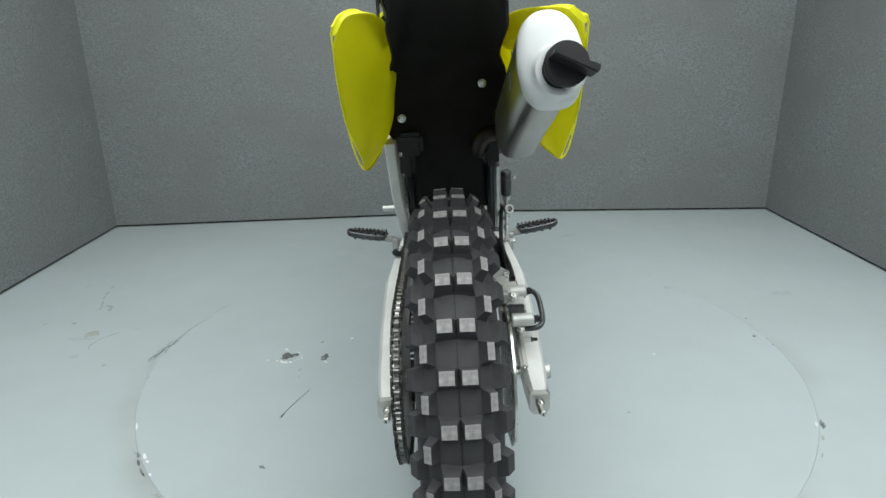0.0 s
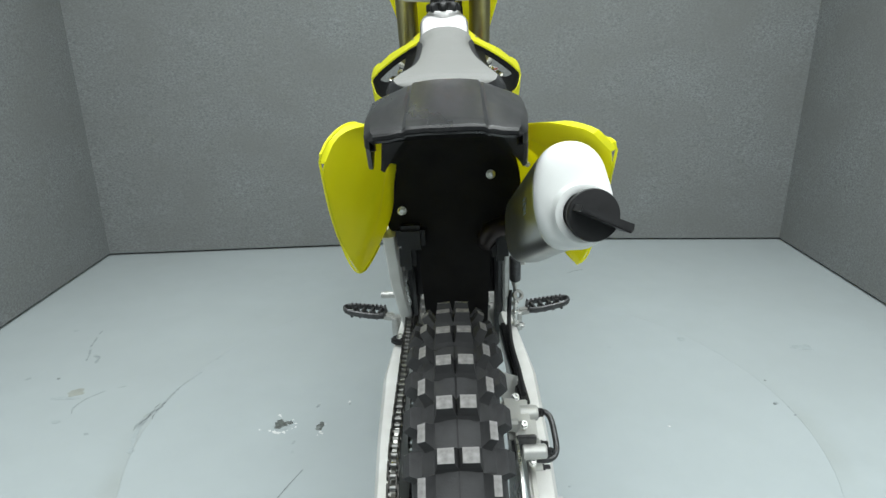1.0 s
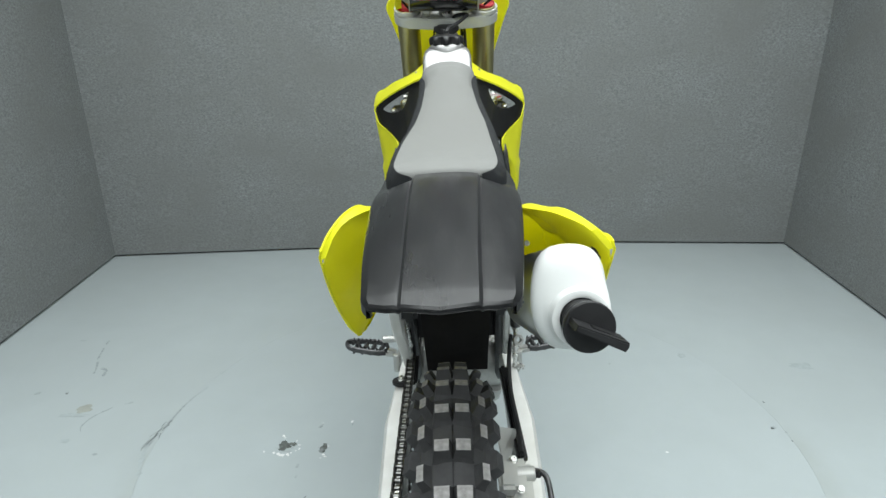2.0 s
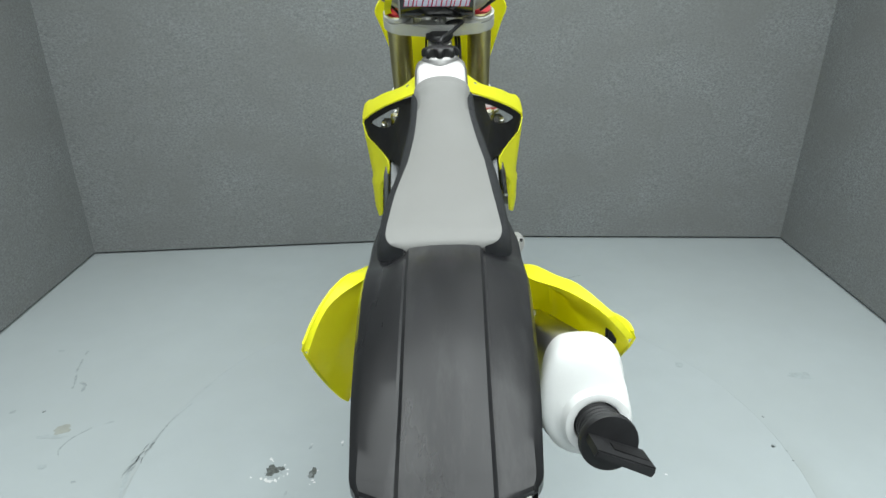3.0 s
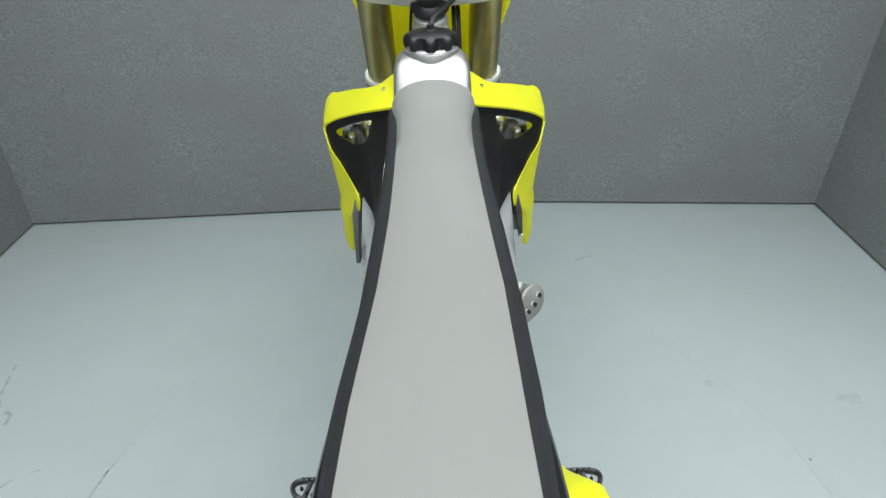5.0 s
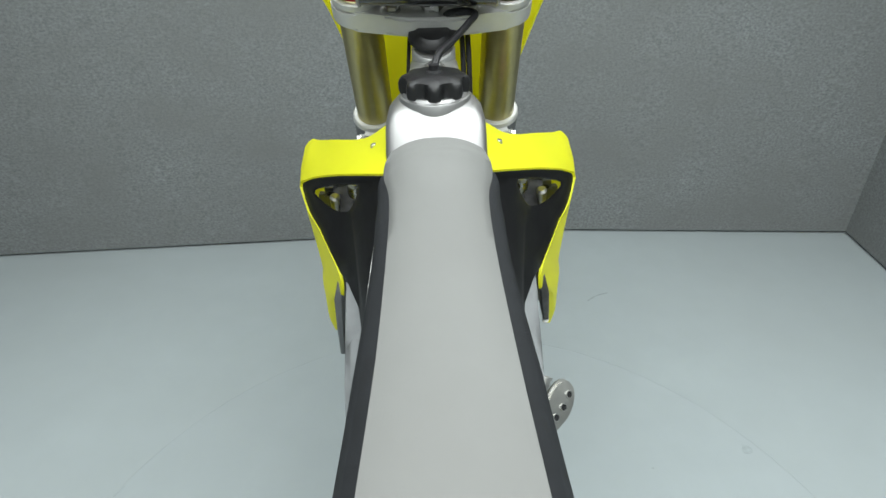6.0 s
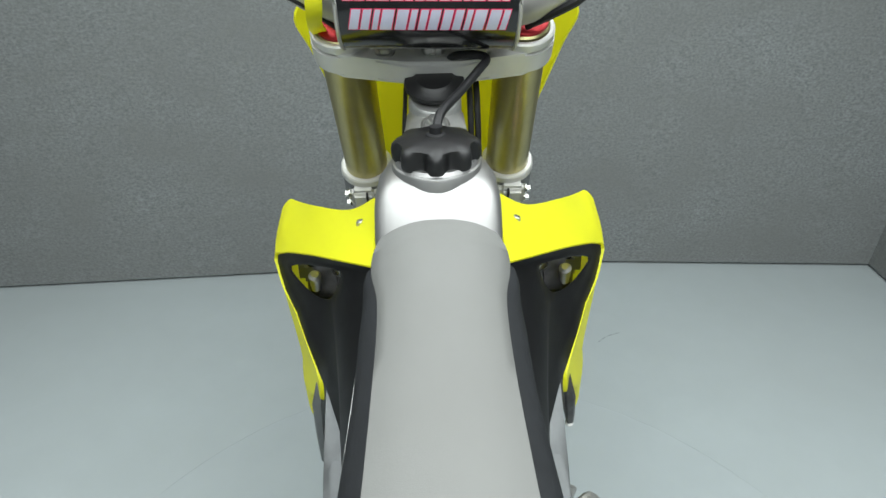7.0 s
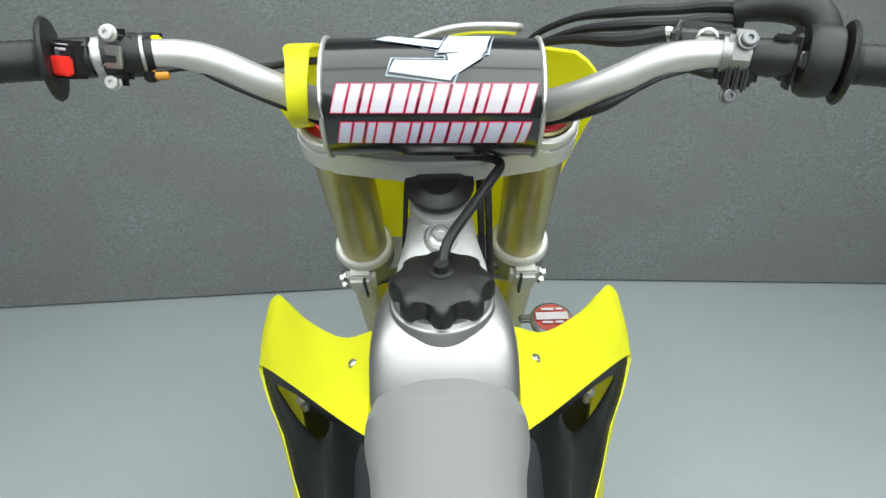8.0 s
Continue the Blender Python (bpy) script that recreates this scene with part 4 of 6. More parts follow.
    hole = [(0.0960, 0.7555, 0.9880), (0.1150, 0.7800, 0.9780), (0.1400, 0.8120, 0.9620), (0.1620, 0.8395, 0.9460), (0.1695, 0.8490, 0.9390), (0.1700, 0.8480, 0.9340),
            (0.1640, 0.8400, 0.9310), (0.1560, 0.8290, 0.9290), (0.1470, 0.8160, 0.9290), (0.1370, 0.8020, 0.9310), (0.1280, 0.7900, 0.9340), (0.1200, 0.7790, 0.9390),
            (0.1140, 0.7710, 0.9440), (0.1100, 0.7660, 0.9490), (0.1060, 0.7610, 0.9560), (0.1020, 0.7570, 0.9640), (0.0985, 0.7540, 0.9720), (0.0960, 0.7525, 0.9800), (0.0945, 0.7530, 0.9860)]
    edge, hole = [Vector(p) for p in edge], [Vector(p) for p in hole]
    bm = bmesh.new()
    rings = []
    # the panel, the vent's rounded lip and its short throat
    for k, sink in ((0.0, -0.010), (0.0, 0.0), (0.3, 0.0), (0.6, 0.0), (0.92, 0.0), (1.0, -0.002), (1.0, -0.012)):
        ring = []
        for p, q in zip(edge, hole):
            v = p.lerp(q, k) + Vector((0.25, 0.8, -0.45)) * (-sink)
            if 0.1 < k < 0.9:
                v += Vector((-0.2, 0.5, -0.8)) * 0.004 * math.sin(math.pi * k) * min(1.0, (p - q).length / 0.1)
            ring.append(bm.verts.new((s * v.x, v.y, v.z)))
        rings.append(ring)
    bridge(bm, rings, False)
    vent = part("vent_panel", bm, PANEL_BLACK, shroud, "black plastic vent panel", smooth=50)
    # bright metal tube stands in for the highlight along the panel's edge
    bm = bmesh.new()
    tube(bm, [(s * (x + 0.0065), y + 0.001, z + 0.0005) for x, y, z in (edge[18], edge[17], edge[16], edge[15], edge[14])], 0.0010, 4, 6)
    part("edge_highlight", bm, BAR_ALU, shroud)
    # radiator behind it
    bm = bmesh.new()
    cuboid(bm, (0.088, 0.028, 0.18), (s * 0.132, 0.93, 0.78), (-6, 0, 0), bevel=0.004)
    cuboid(bm, (0.100, 0.034, 0.040), (s * 0.132, 0.925, 0.888), (-6, 0, 0), bevel=0.010)
    cuboid(bm, (0.02, 0.034, 0.18), (s * 0.085, 0.93, 0.78), (-6, 0, 0), bevel=0.006)
    rad = part("radiator", bm, FRAME_GREY, bike, "aluminium radiator behind the shroud")
    # black panel added to darken the view through the vent
    bm = bmesh.new()
    cuboid(bm, (0.085, 0.006, 0.17), (s * 0.125, 0.905, 0.82), (-6, 0, 0), bevel=0.002)
    part("vent_backing", bm, BLACK, rad)
    for k in range(11):
        bm = bmesh.new()
        cuboid(bm, (0.07, 0.003, 0.003), (s * 0.125, 0.899 + 0.0012 * k, 0.775 + 0.0115 * k))
        part("radiator_fin", bm, BLACK, rad, smooth=0)
    bm = bmesh.new()
    tube(bm, [(s * 0.105, 0.90, 0.905), (s * 0.10, 0.86, 0.90), (s * 0.08, 0.82, 0.86), (s * 0.06, 0.80, 0.78)], 0.012, 5, 12)
    part("coolant_hose", bm, DARK_RUBBER, rad)
    bm = bmesh.new()
    cone(bm, (s * 0.117, 0.862, 0.925), (s * 0.114, 0.842, 0.953), 0.0105, 0.0100, 18, 0.003)
    cone(bm, (s * 0.119, 0.872, 0.905), (s * 0.117, 0.862, 0.925), 0.0075, 0.0075, 14, 0.001)
    part("hose_fitting", bm, STEEL, rad)
    bm = bmesh.new()
    cone(bm, (s * 0.146, 0.850, 0.905), (s * 0.141, 0.834, 0.936), 0.0050, 0.0072, 14, 0.003)
    part("hose_clamp_screw", bm, ALU, rad)
    bm = bmesh.new()
    cuboid(bm, (0.030, 0.020, 0.050), (s * 0.133, 0.866, 0.915), (-20, 0, 0), bevel=0.004)
    part("ribbed_mount", bm, DARK_STEEL, rad)
    for k in range(5):
        bm = bmesh.new()
        cuboid(bm, (0.032, 0.003, 0.004), (s * 0.133, 0.853 + 0.003 * k, 0.900 + 0.008 * k), (-20, 0, 0), bevel=0.001)
        part("rib", bm, DARK_STEEL, rad)
for s, mat, end in ((-1, SPAR, 0.0), (1, DARK_STEEL, 0.05)):
    bm = bmesh.new()
    rings = []
    for x, y, z, w in ((0.132, 0.760, 0.850, 0.010), (0.1360, 0.750, 0.830, 0.012), (0.1405, 0.757, 0.775 + 0.4 * end, 0.010), (0.1445, 0.768, 0.722 + end, 0.008)):
        rings.append([bm.verts.new((s * (x + u * w), y + v * 0.024, z)) for u, v in ((-0.5, -0.4), (-0.3, -0.5), (0.3, -0.5), (0.5, -0.4), (0.5, 0.5), (-0.5, 0.5))])
    bridge(bm, rings)
    stay = part("radiator_stay", bm, mat, bike, smooth=40)
    if s > 0:
        bolt("stay_bolt", (s * 0.1450, 0.764, 0.716 + end), (0, -0.6, 0.8), 0.004, 0.007, stay, STEEL)
rc = Matrix.Translation((0.122, 0.940, 0.925)) @ pose(0, 0, 0, 12, 0, 0)
bm = bmesh.new()
lathe(bm, [(0, -0.030), (0.014, -0.030), (0.016, 0.012), (0.024, 0.014), (0.0245, 0.02), (0.021, 0.022), (0, 0.022)], rc, 32)
cuboid(bm, (0.02, 0.012, 0.006), (0.095, 0.94, 0.943), bevel=0.002)
rcap = part("radiator_cap", bm, DULL_STEEL, bike, "steel radiator cap with red and white warning label")
bm = bmesh.new()
lathe(bm, [(0, 0.0222), (0.02, 0.0222), (0.02, 0.0226), (0, 0.0226)], rc, 28)
part("warning_label", bm, LABEL_RED, rcap)
bm = bmesh.new()
cuboid(bm, (0.036, 0.0105, 0.0004), (0.122, 0.9362, 0.9492), (12, 0, 0))
part("label_bar", bm, PRINT_WHITE, rcap)
for dx, dy, w in ((-0.006, -0.0088, 0.012), (0.007, -0.0088, 0.009), (-0.004, 0.0098, 0.014), (0.009, 0.0098, 0.007)):
    bm = bmesh.new()
    cuboid(bm, (w, 0.0032, 0.0004), (0.122 + dx, 0.9362 + dy, 0.9492 + 0.2126 * dy), (12, 0, 0))
    part("label_bar", bm, PRINT_WHITE, rcap)

# rear fender
FEND = [(0.34, 0.0790, 0.932), (0.27, 0.0870, 0.931), (0.20, 0.0925, 0.933), (0.12, 0.0940, 0.938), (0.050, 0.0905, 0.944), (0.012, 0.0888, 0.950), (-0.05, 0.0866, 0.957), (-0.12, 0.0815, 0.956), (-0.22, 0.0715, 0.950), (-0.290, 0.0628, 0.943), (-0.306, 0.0605, 0.9405), (-0.314, 0.0562, 0.939)]
bm = bmesh.new()
top_rows = []
for y, hw, z in spline(FEND, 4):
    t = max(0.0, (0.03 - y) / 0.338)
    g = 0.0418 + (0.0302 - 0.0418) * t
    tip = max(0.0, (-y - 0.255) / 0.058)
    row = []
    fall = 1.0 - 0.6 * max(0.0, (t - 0.45) / 0.55)
    skirt = (0.026 + 0.042 * math.sin(math.pi * min(1.0, max(0.0, (t - 0.1) / 0.9)))) * (1 - 0.6 * min(1.0, max(0.0, (t - 0.72) / 0.26)))
    skirt = max(skirt, 0.027 * fall + 0.006)
    ridge = 1 - 0.35 * min(1.0, tip)
    pocket = 0.006 * min(1.0, max(0.0, (y + 0.012) / 0.018)) * min(1.0, max(0.0, (0.06 - y) / 0.03))
    for x, dz in ((-hw, -skirt), (-hw, -0.024 * fall), (-hw + 0.003, -0.0185 * fall), (-(hw + g) / 2 - 0.010, -0.0130 * fall - 0.5 * pocket), (-(hw + g) / 2 + 0.002, -0.0085 * fall - pocket), (-g - 0.003, -0.0015 * ridge - 0.8 * pocket), (-g - 0.0008, -0.002 * ridge), (-g + 0.0002, -0.0012 * ridge), (-g + 0.0022, 0.0014 * ridge), (-g * 0.5, 0.0035 * ridge)):
        row.append((x, y - 0.026 * max(0.0, 1 - (abs(x) / hw) ** 1.4) * min(1, tip), z + dz))
    row.append((0.0, y - 0.026 * min(1, tip), z + 0.004 * ridge))
    row += [(-x, yy, zz) for x, yy, zz in reversed(row[:-1])]
    # the fender runs a little askew to the frame
    row = [(x - 0.0035 + 0.009 * min(yy, 0.1), yy, zz) for x, yy, zz in row]
    top_rows.append([bm.verts.new(p) for p in row])
last_row = top_rows[-1]
for dx, dy, dz in ((0.994, -0.002, -0.0018), (0.99, -0.0024, -0.004), (0.985, 0.001, -0.007)):
    top_rows.append([bm.verts.new((v.co.x * dx, v.co.y + dy, v.co.z + (dz if 1 < i < len(top_rows[0]) - 2 else 0.2 * dz))) for i, v in enumerate(last_row)])
under = []
for k, r in enumerate(top_rows):
    low = []
    for i, v in enumerate(r):
        edge = i < 2 or i > len(r) - 3
        low.append(bm.verts.new((v.co.x - math.copysign(0.0035 if edge else 0.0, v.co.x), v.co.y + (0.0035 if k >= len(top_rows) - 2 else 0.0), v.co.z - (0.0 if edge or k >= len(top_rows) - 2 else 0.0035))))
    under.append(low)
for grid in (top_rows, under):
    for a, b in zip(grid, grid[1:]):
        for i in range(len(a) - 1):
            bm.faces.new((a[i], a[i + 1], b[i + 1], b[i]))
for a, b in ((top_rows[0], under[0]), (top_rows[-1], under[-1]), ([r[0] for r in top_rows], [r[0] for r in under]), ([r[-1] for r in top_rows], [r[-1] for r in under])):
    for i in range(len(a) - 1):
        bm.faces.new((a[i], a[i + 1], b[i + 1], b[i]))
fender = part("rear_fender", bm, FENDER, bike, "scuffed matt black plastic rear fender", smooth=28)
# inner guard: a black moulding under the fender that turns down ahead of the tyre
bm = bmesh.new()
rows = []
for y, z, hw, sag in ((-0.296, 0.930, 0.055, 0.002), (-0.20, 0.922, 0.068, 0.034), (-0.10, 0.916, 0.079, 0.044), (0.05, 0.902, 0.087, 0.046), (0.16, 0.874, 0.094, 0.034), (0.235, 0.828, 0.111, 0.016), (0.262, 0.77, 0.120, 0.008), (0.272, 0.70, 0.115, 0.004), (0.276, 0.655, 0.070, 0.0), (0.285, 0.60, 0.064, 0.0), (0.32, 0.48, 0.060, 0.0)):
    rows.append([(-hw, y, z - sag), (-hw * 0.6, y + 0.2 * sag, z), (0, y + 0.4 * sag, z + 0.2 * sag), (hw * 0.6, y + 0.2 * sag, z), (hw, y, z - sag)])
sheet(bm, rows, 0.004, 4, 4, 1)
guard = part("inner_fender", bm, DULL_BLACK, bike, "black plastic inner mudguard", smooth=40)
bolt("guard_bolt", (-0.089, 0.252, 0.732), (0, -1, -0.15), 0.0065, 0.006, guard, STEEL, False)
bolt("guard_bolt", (0.067, 0.250, 0.790), (0, -1, -0.15), 0.0065, 0.006, guard, STEEL, False)
for size, at in (((0.05, 0.03, 0.045), (-0.076, 0.255, 0.682)), ((0.03, 0.025, 0.05), (-0.085, 0.27, 0.64)), ((0.03, 0.03, 0.06), (0.082, 0.262, 0.66))):
    bm = bmesh.new()
    cuboid(bm, size, at, bevel=0.008)
    part("guard_clip", bm, BLACK, guard)

# side panels with number backgrounds: an outward flange along the top, and a scooped wall from it in to the frame
PANELS = {
    -1: dict(rim=[(0.1120, 0.1520, 0.8690), (0.1175, 0.0955, 0.8885), (0.1235, 0.0381, 0.9080), (0.1359, -0.0096, 0.9084), (0.1478, -0.0540, 0.8955), (0.1550, -0.0640, 0.8760)],
             fold=[(0.0850, 0.1500, 0.8680), (0.0920, 0.0850, 0.8930), (0.1032, 0.0335, 0.9040), (0.1198, 0.0049, 0.9043), (0.1320, -0.0190, 0.9010), (0.1400, -0.0450, 0.8925), (0.1480, -0.0620, 0.8740)],
             free=[(0.1570, -0.0430, 0.8530), (0.1645, 0.0270, 0.7780), (0.1640, 0.1080, 0.6920), (0.1570, 0.1720, 0.6500), (0.1400, 0.2250, 0.6620), (0.1100, 0.2950, 0.7120)],
             root=[(0.0800, 0.1700, 0.8580), (0.0800, 0.2400, 0.8250), (0.0820, 0.2900, 0.7900), (0.0860, 0.3100, 0.7550)], bulge=(0.014, 0.020)),
    1: dict(rim=[(0.1060, 0.1760, 0.8500), (0.1240, 0.1660, 0.8450), (0.1430, 0.1600, 0.8260), (0.1560, 0.1300, 0.8280), (0.1660, 0.0800, 0.8450), (0.1765, 0.0300, 0.8610), (0.1830, -0.0200, 0.8790), (0.1880, -0.0520, 0.8850), (0.1915, -0.0610, 0.8740)],
            crest=[(0.1000, 0.1650, 0.8580), (0.1120, 0.1100, 0.8820), (0.1300, 0.0600, 0.8910), (0.1480, 0.0120, 0.9010), (0.1720, -0.0500, 0.8960), (0.1890, -0.0610, 0.8760)],
            fold=[(0.0850, 0.1500, 0.8660), (0.0900, 0.0850, 0.8850), (0.0992, 0.0370, 0.8967), (0.1241, 0.0070, 0.9004), (0.1458, -0.0162, 0.8975), (0.1640, -0.0450, 0.8930), (0.1840, -0.0590, 0.8720)],
            free=[(0.1940, -0.0330, 0.8430), (0.2050, 0.0360, 0.7800), (0.2070, 0.0960, 0.7090), (0.2010, 0.1520, 0.6580), (0.1850, 0.2150, 0.6650), (0.1500, 0.3100, 0.7000)],
            root=[(0.0900, 0.1700, 0.8560), (0.1030, 0.2350, 0.8150), (0.1100, 0.2900, 0.7700), (0.1180, 0.3250, 0.7300)], bulge=(0.046, 0.030)),
}


def resample(points, n):
    """n points at even steps along the smooth line through the points."""
    line = spline(points, 8)
    run = [0.0]
    for a, b in zip(line, line[1:]):
        run.append(run[-1] + (b - a).length)
    out, i = [], 0
    for k in range(n):
        d = run[-1] * k / (n - 1)
        while i < len(line) - 2 and run[i + 1] < d:
            i += 1
        out.append(line[i].lerp(line[i + 1], min(1.0, max(0.0, (d - run[i]) / max(1e-9, run[i + 1] - run[i])))))
    return out


for s, shape in PANELS.items():
    NU, NV = 19, 15
    rim, fold = resample(shape["rim"], NU), resample(shape["fold"], NU)
    # the flange rises to a crest where the panel rolls over to its outside
    crest = resample(shape["crest"], NU) if "crest" in shape else [p.lerp(q, 0.3) for p, q in zip(rim, fold)]
    free = resample([shape["fold"][-1]] + shape["free"], NV)
    root = resample(shape["root"] + [shape["free"][-1]], NU)
    grid = []
    for k in range(NU):
        u = k / (NU - 1)
        row = [rim[k], rim[k].lerp(crest[k], 0.5), crest[k], crest[k].lerp(fold[k], 0.5), fold[k]]
        for i in range(1, NV):
            v = i / (NV - 1)
            p = fold[k].lerp(root[k], v) + (free[i] - fold[-1].lerp(root[-1], v)) * u ** 2
            out = math.sin(math.pi * min(1.0, 1.1 * u)) ** 1.6 * math.sin(math.pi * v ** 1.25) ** 1.5 if 0 < u < 0.909 and v < 1 else 0.0
            fin = max(0.0, 1 - abs(v - 0.55) / 0.16) * min(1.0, 1.6 * u) * 0.021
            row.append(p + Vector((shape["bulge"][0] * out - 0.7 * fin, shape["bulge"][1] * out - fin, 0)))
        grid.append(row)
    bm = bmesh.new()
    vs = [[bm.verts.new((s * p.x, p.y, p.z)) for p in r] for r in grid]
    back = [[bm.verts.new((s * (p.x + (0.0 if i < 4 else 0.0022)), p.y + (0.0 if i < 4 else 0.0012), p.z - (0.0025 if i < 4 else 0.001))) for i, p in enumerate(r)] for r in grid]
    for lay in (vs, back):
        for a, b in zip(lay, lay[1:]):
            for i in range(len(a) - 1):
                bm.faces.new((a[i], a[i + 1], b[i + 1], b[i]))
    for a, b in ((vs[0], back[0]), (vs[-1], back[-1]), ([r[0] for r in vs], [r[0] for r in back]), ([r[-1] for r in vs], [r[-1] for r in back])):
        for i in range(len(a) - 1):
            bm.faces.new((a[i], a[i + 1], b[i + 1], b[i]))
    panel = part("side_panel", bm, YELLOW, bike, "bright yellow plastic side number panel", smooth=24)
    bm = bmesh.new()
    tube(bm, [(s * (p.x - 0.0005), p.y + 0.0005, p.z - 0.0008) for p in rim + free[2:-2]], 0.0017, 2, 8)
    part("panel_rim", bm, YELLOW, panel)
    if s > 0:
        bm = bmesh.new()
        cuboid(bm, (0.012, 0.016, 0.024), (0.181, -0.014, 0.850), (0, 0, -12), bevel=0.003)
        part("rubber_bumper", bm, DARK_RUBBER, panel)
        bolt("panel_bolt", (0.1045, 0.062, 0.838), (-0.3, -0.7, 0.6), 0.0032, 0.005, panel, STEEL, False)

# silencer: an oval can whose white end cap runs out to an offset outlet with a rubber plug
MUF_A, MUF_B = Vector((0.121, 0.25, 0.682)), Vector((0.1285, -0.105, 0.834))
axis = (MUF_B - MUF_A).normalized()
side_dir = Vector((1, 0, 0)) - axis * axis.x
side_dir.normalize()
over_dir = axis.cross(side_dir)
LEN = (MUF_B - MUF_A).length
OUT = Vector((0.1410, -0.121, 0.8150))
OUT_DIR = Vector((0.05, -0.98, 0.20)).normalized()
out_side = (Vector((1, 0, 0)) - OUT_DIR * OUT_DIR.x).normalized()
out_over = OUT_DIR.cross(out_side)


def oval(bm, c, a, b, n=40, mix=0.0):
    ring = []
    su = side_dir.lerp(out_side, mix).normalized()
    ov = over_dir.lerp(out_over, mix).normalized()
    for k in range(n):
        t = 2 * math.pi * k / n
        u, v = math.cos(t), math.sin(t)
        ring.append(bm.verts.new(c + su * a * math.copysign(abs(u) ** (0.68 + 0.32 * mix), u) + ov * b * math.copysign(abs(v) ** (0.68 + 0.32 * mix), v)))
    return ring


bm = bmesh.new()
bridge(bm, [oval(bm, MUF_A + axis * h, a, b) for h, a, b in ((0.0, 0.022, 0.024), (0.02, 0.024, 0.026), (0.06, 0.034, 0.050), (0.075, 0.0385, 0.057), (LEN - 0.040, 0.0385, 0.0575), (LEN - 0.030, 0.035, 0.052))])
muffler = part("muffler", bm, CAN_STEEL, bike, "oval steel silencer with white end cap and rubber plug", smooth=40)
bm = bmesh.new()
stages = []
for h, a, b in ((-0.044, 0.0385, 0.0575), (-0.044, 0.0415, 0.0598), (-0.040, 0.0425, 0.0602)):
    stages.append(oval(bm, MUF_B + axis * h + Vector((0.009, 0, 0)), a, b))
START = MUF_B + axis * -0.024 + Vector((0.008, 0, 0))
for t in (0.1, 0.25, 0.4, 0.52, 0.62, 0.70, 0.77, 0.83, 0.88, 0.92, 0.96, 1.0):
    g = t * t * (3 - 2 * t)
    run = (OUT - START).dot(axis)
    line_c = MUF_B + axis * (run * t - 0.024)
    shift = OUT - OUT_DIR * 0.004 - MUF_B - axis * (run - 0.024)
    c = line_c + Vector((0.008, 0, 0)) * (1 - t) ** 1.5 + shift * t ** 8
    stages.append(oval(bm, c, 0.0432 - 0.0065 * t ** 12, 0.0602 - 0.0242 * t ** 9, 40, g))
for d, r in ((0.0, 0.0345), (0.004, 0.0325), (0.005, 0.0275), (0.003, 0.0240), (-0.010, 0.0235)):
    stages.append(oval(bm, OUT + OUT_DIR * d, r, r, 40, 1.0))
bridge(bm, stages)
part("end_cap", bm, WHITE, muffler, "white end cap", smooth=50)
bm = bmesh.new()
q = Matrix((out_side, out_over, OUT_DIR)).transposed().to_4x4()
m_out = Matrix.Translation(OUT) @ q
prof = [(0, -0.006), (0.0215, -0.006)]
for k in range(5):
    h = -0.002 + 0.006 * k
    prof += [(0.0212, h), (0.0226, h + 0.0015), (0.0226, h + 0.004), (0.0212, h + 0.0055)]
prof += [(0.0220, 0.0285), (0.0272, 0.0300), (0.0280, 0.032), (0.0280, 0.037), (0.0272, 0.039), (0, 0.040)]
lathe(bm, prof, m_out, 36)
plug = part("wash_plug", bm, DARK_RUBBER, muffler, "ribbed black rubber wash plug")
across = Vector((0.91, 0.0, -0.41))
across = (across - OUT_DIR * across.dot(OUT_DIR)).normalized()
m_tab = Matrix((across, OUT_DIR.cross(across), OUT_DIR)).transposed().to_4x4()
m_tab.translation = OUT + OUT_DIR * 0.037
bm = bmesh.new()
slab(bm, [(-0.024, -0.0035), (0.032, -0.005), (0.0335, 0.0), (0.032, 0.005), (-0.024, 0.0035)], m_tab, 0.033, 0.0015)
part("pull_tab", bm, DARK_RUBBER, plug)
bm = bmesh.new()
slab(bm, [(-0.005, -0.0005), (0.03, -0.0005), (0.03, 0.0005), (-0.005, 0.0005)], m_tab @ Matrix.Translation((0, 0.0048, 0.010)), 0.012)
part("moulded_mark", bm, BLACK, plug)
for u, v in ((0.75, 0.7), (-0.75, 0.7), (0.75, -0.7), (-0.75, -0.7)):
    n = side_dir * u + over_dir * v
    bolt("rivet", MUF_B + axis * -0.038 + Vector((0.009, 0, 0)) + side_dir * u * 0.0395 + over_dir * v * 0.059, n, 0.0035, 0.005, muffler, STEEL, False)
# faint maker's plate on the can
bm = bmesh.new()
for k in range(4):
    m_bar = Matrix((axis, over_dir, -side_dir)).transposed().to_4x4()
    m_bar.translation = MUF_A + axis * (LEN - 0.085) - side_dir * 0.0382 + over_dir * (0.010 - 0.006 * k)
    slab(bm, [(-0.010, -0.0012), (0.010, -0.0012), (0.010, 0.0012), (-0.010, 0.0012)], m_bar, 0.0008)
part("label_bars", bm, PRINT_GREY, muffler)
# ---- front end
RAKE = math.radians(28)
FDIR = Vector((0, math.sin(RAKE), -math.cos(RAKE)))
FTOP = Vector((0, 0.962, 1.166))
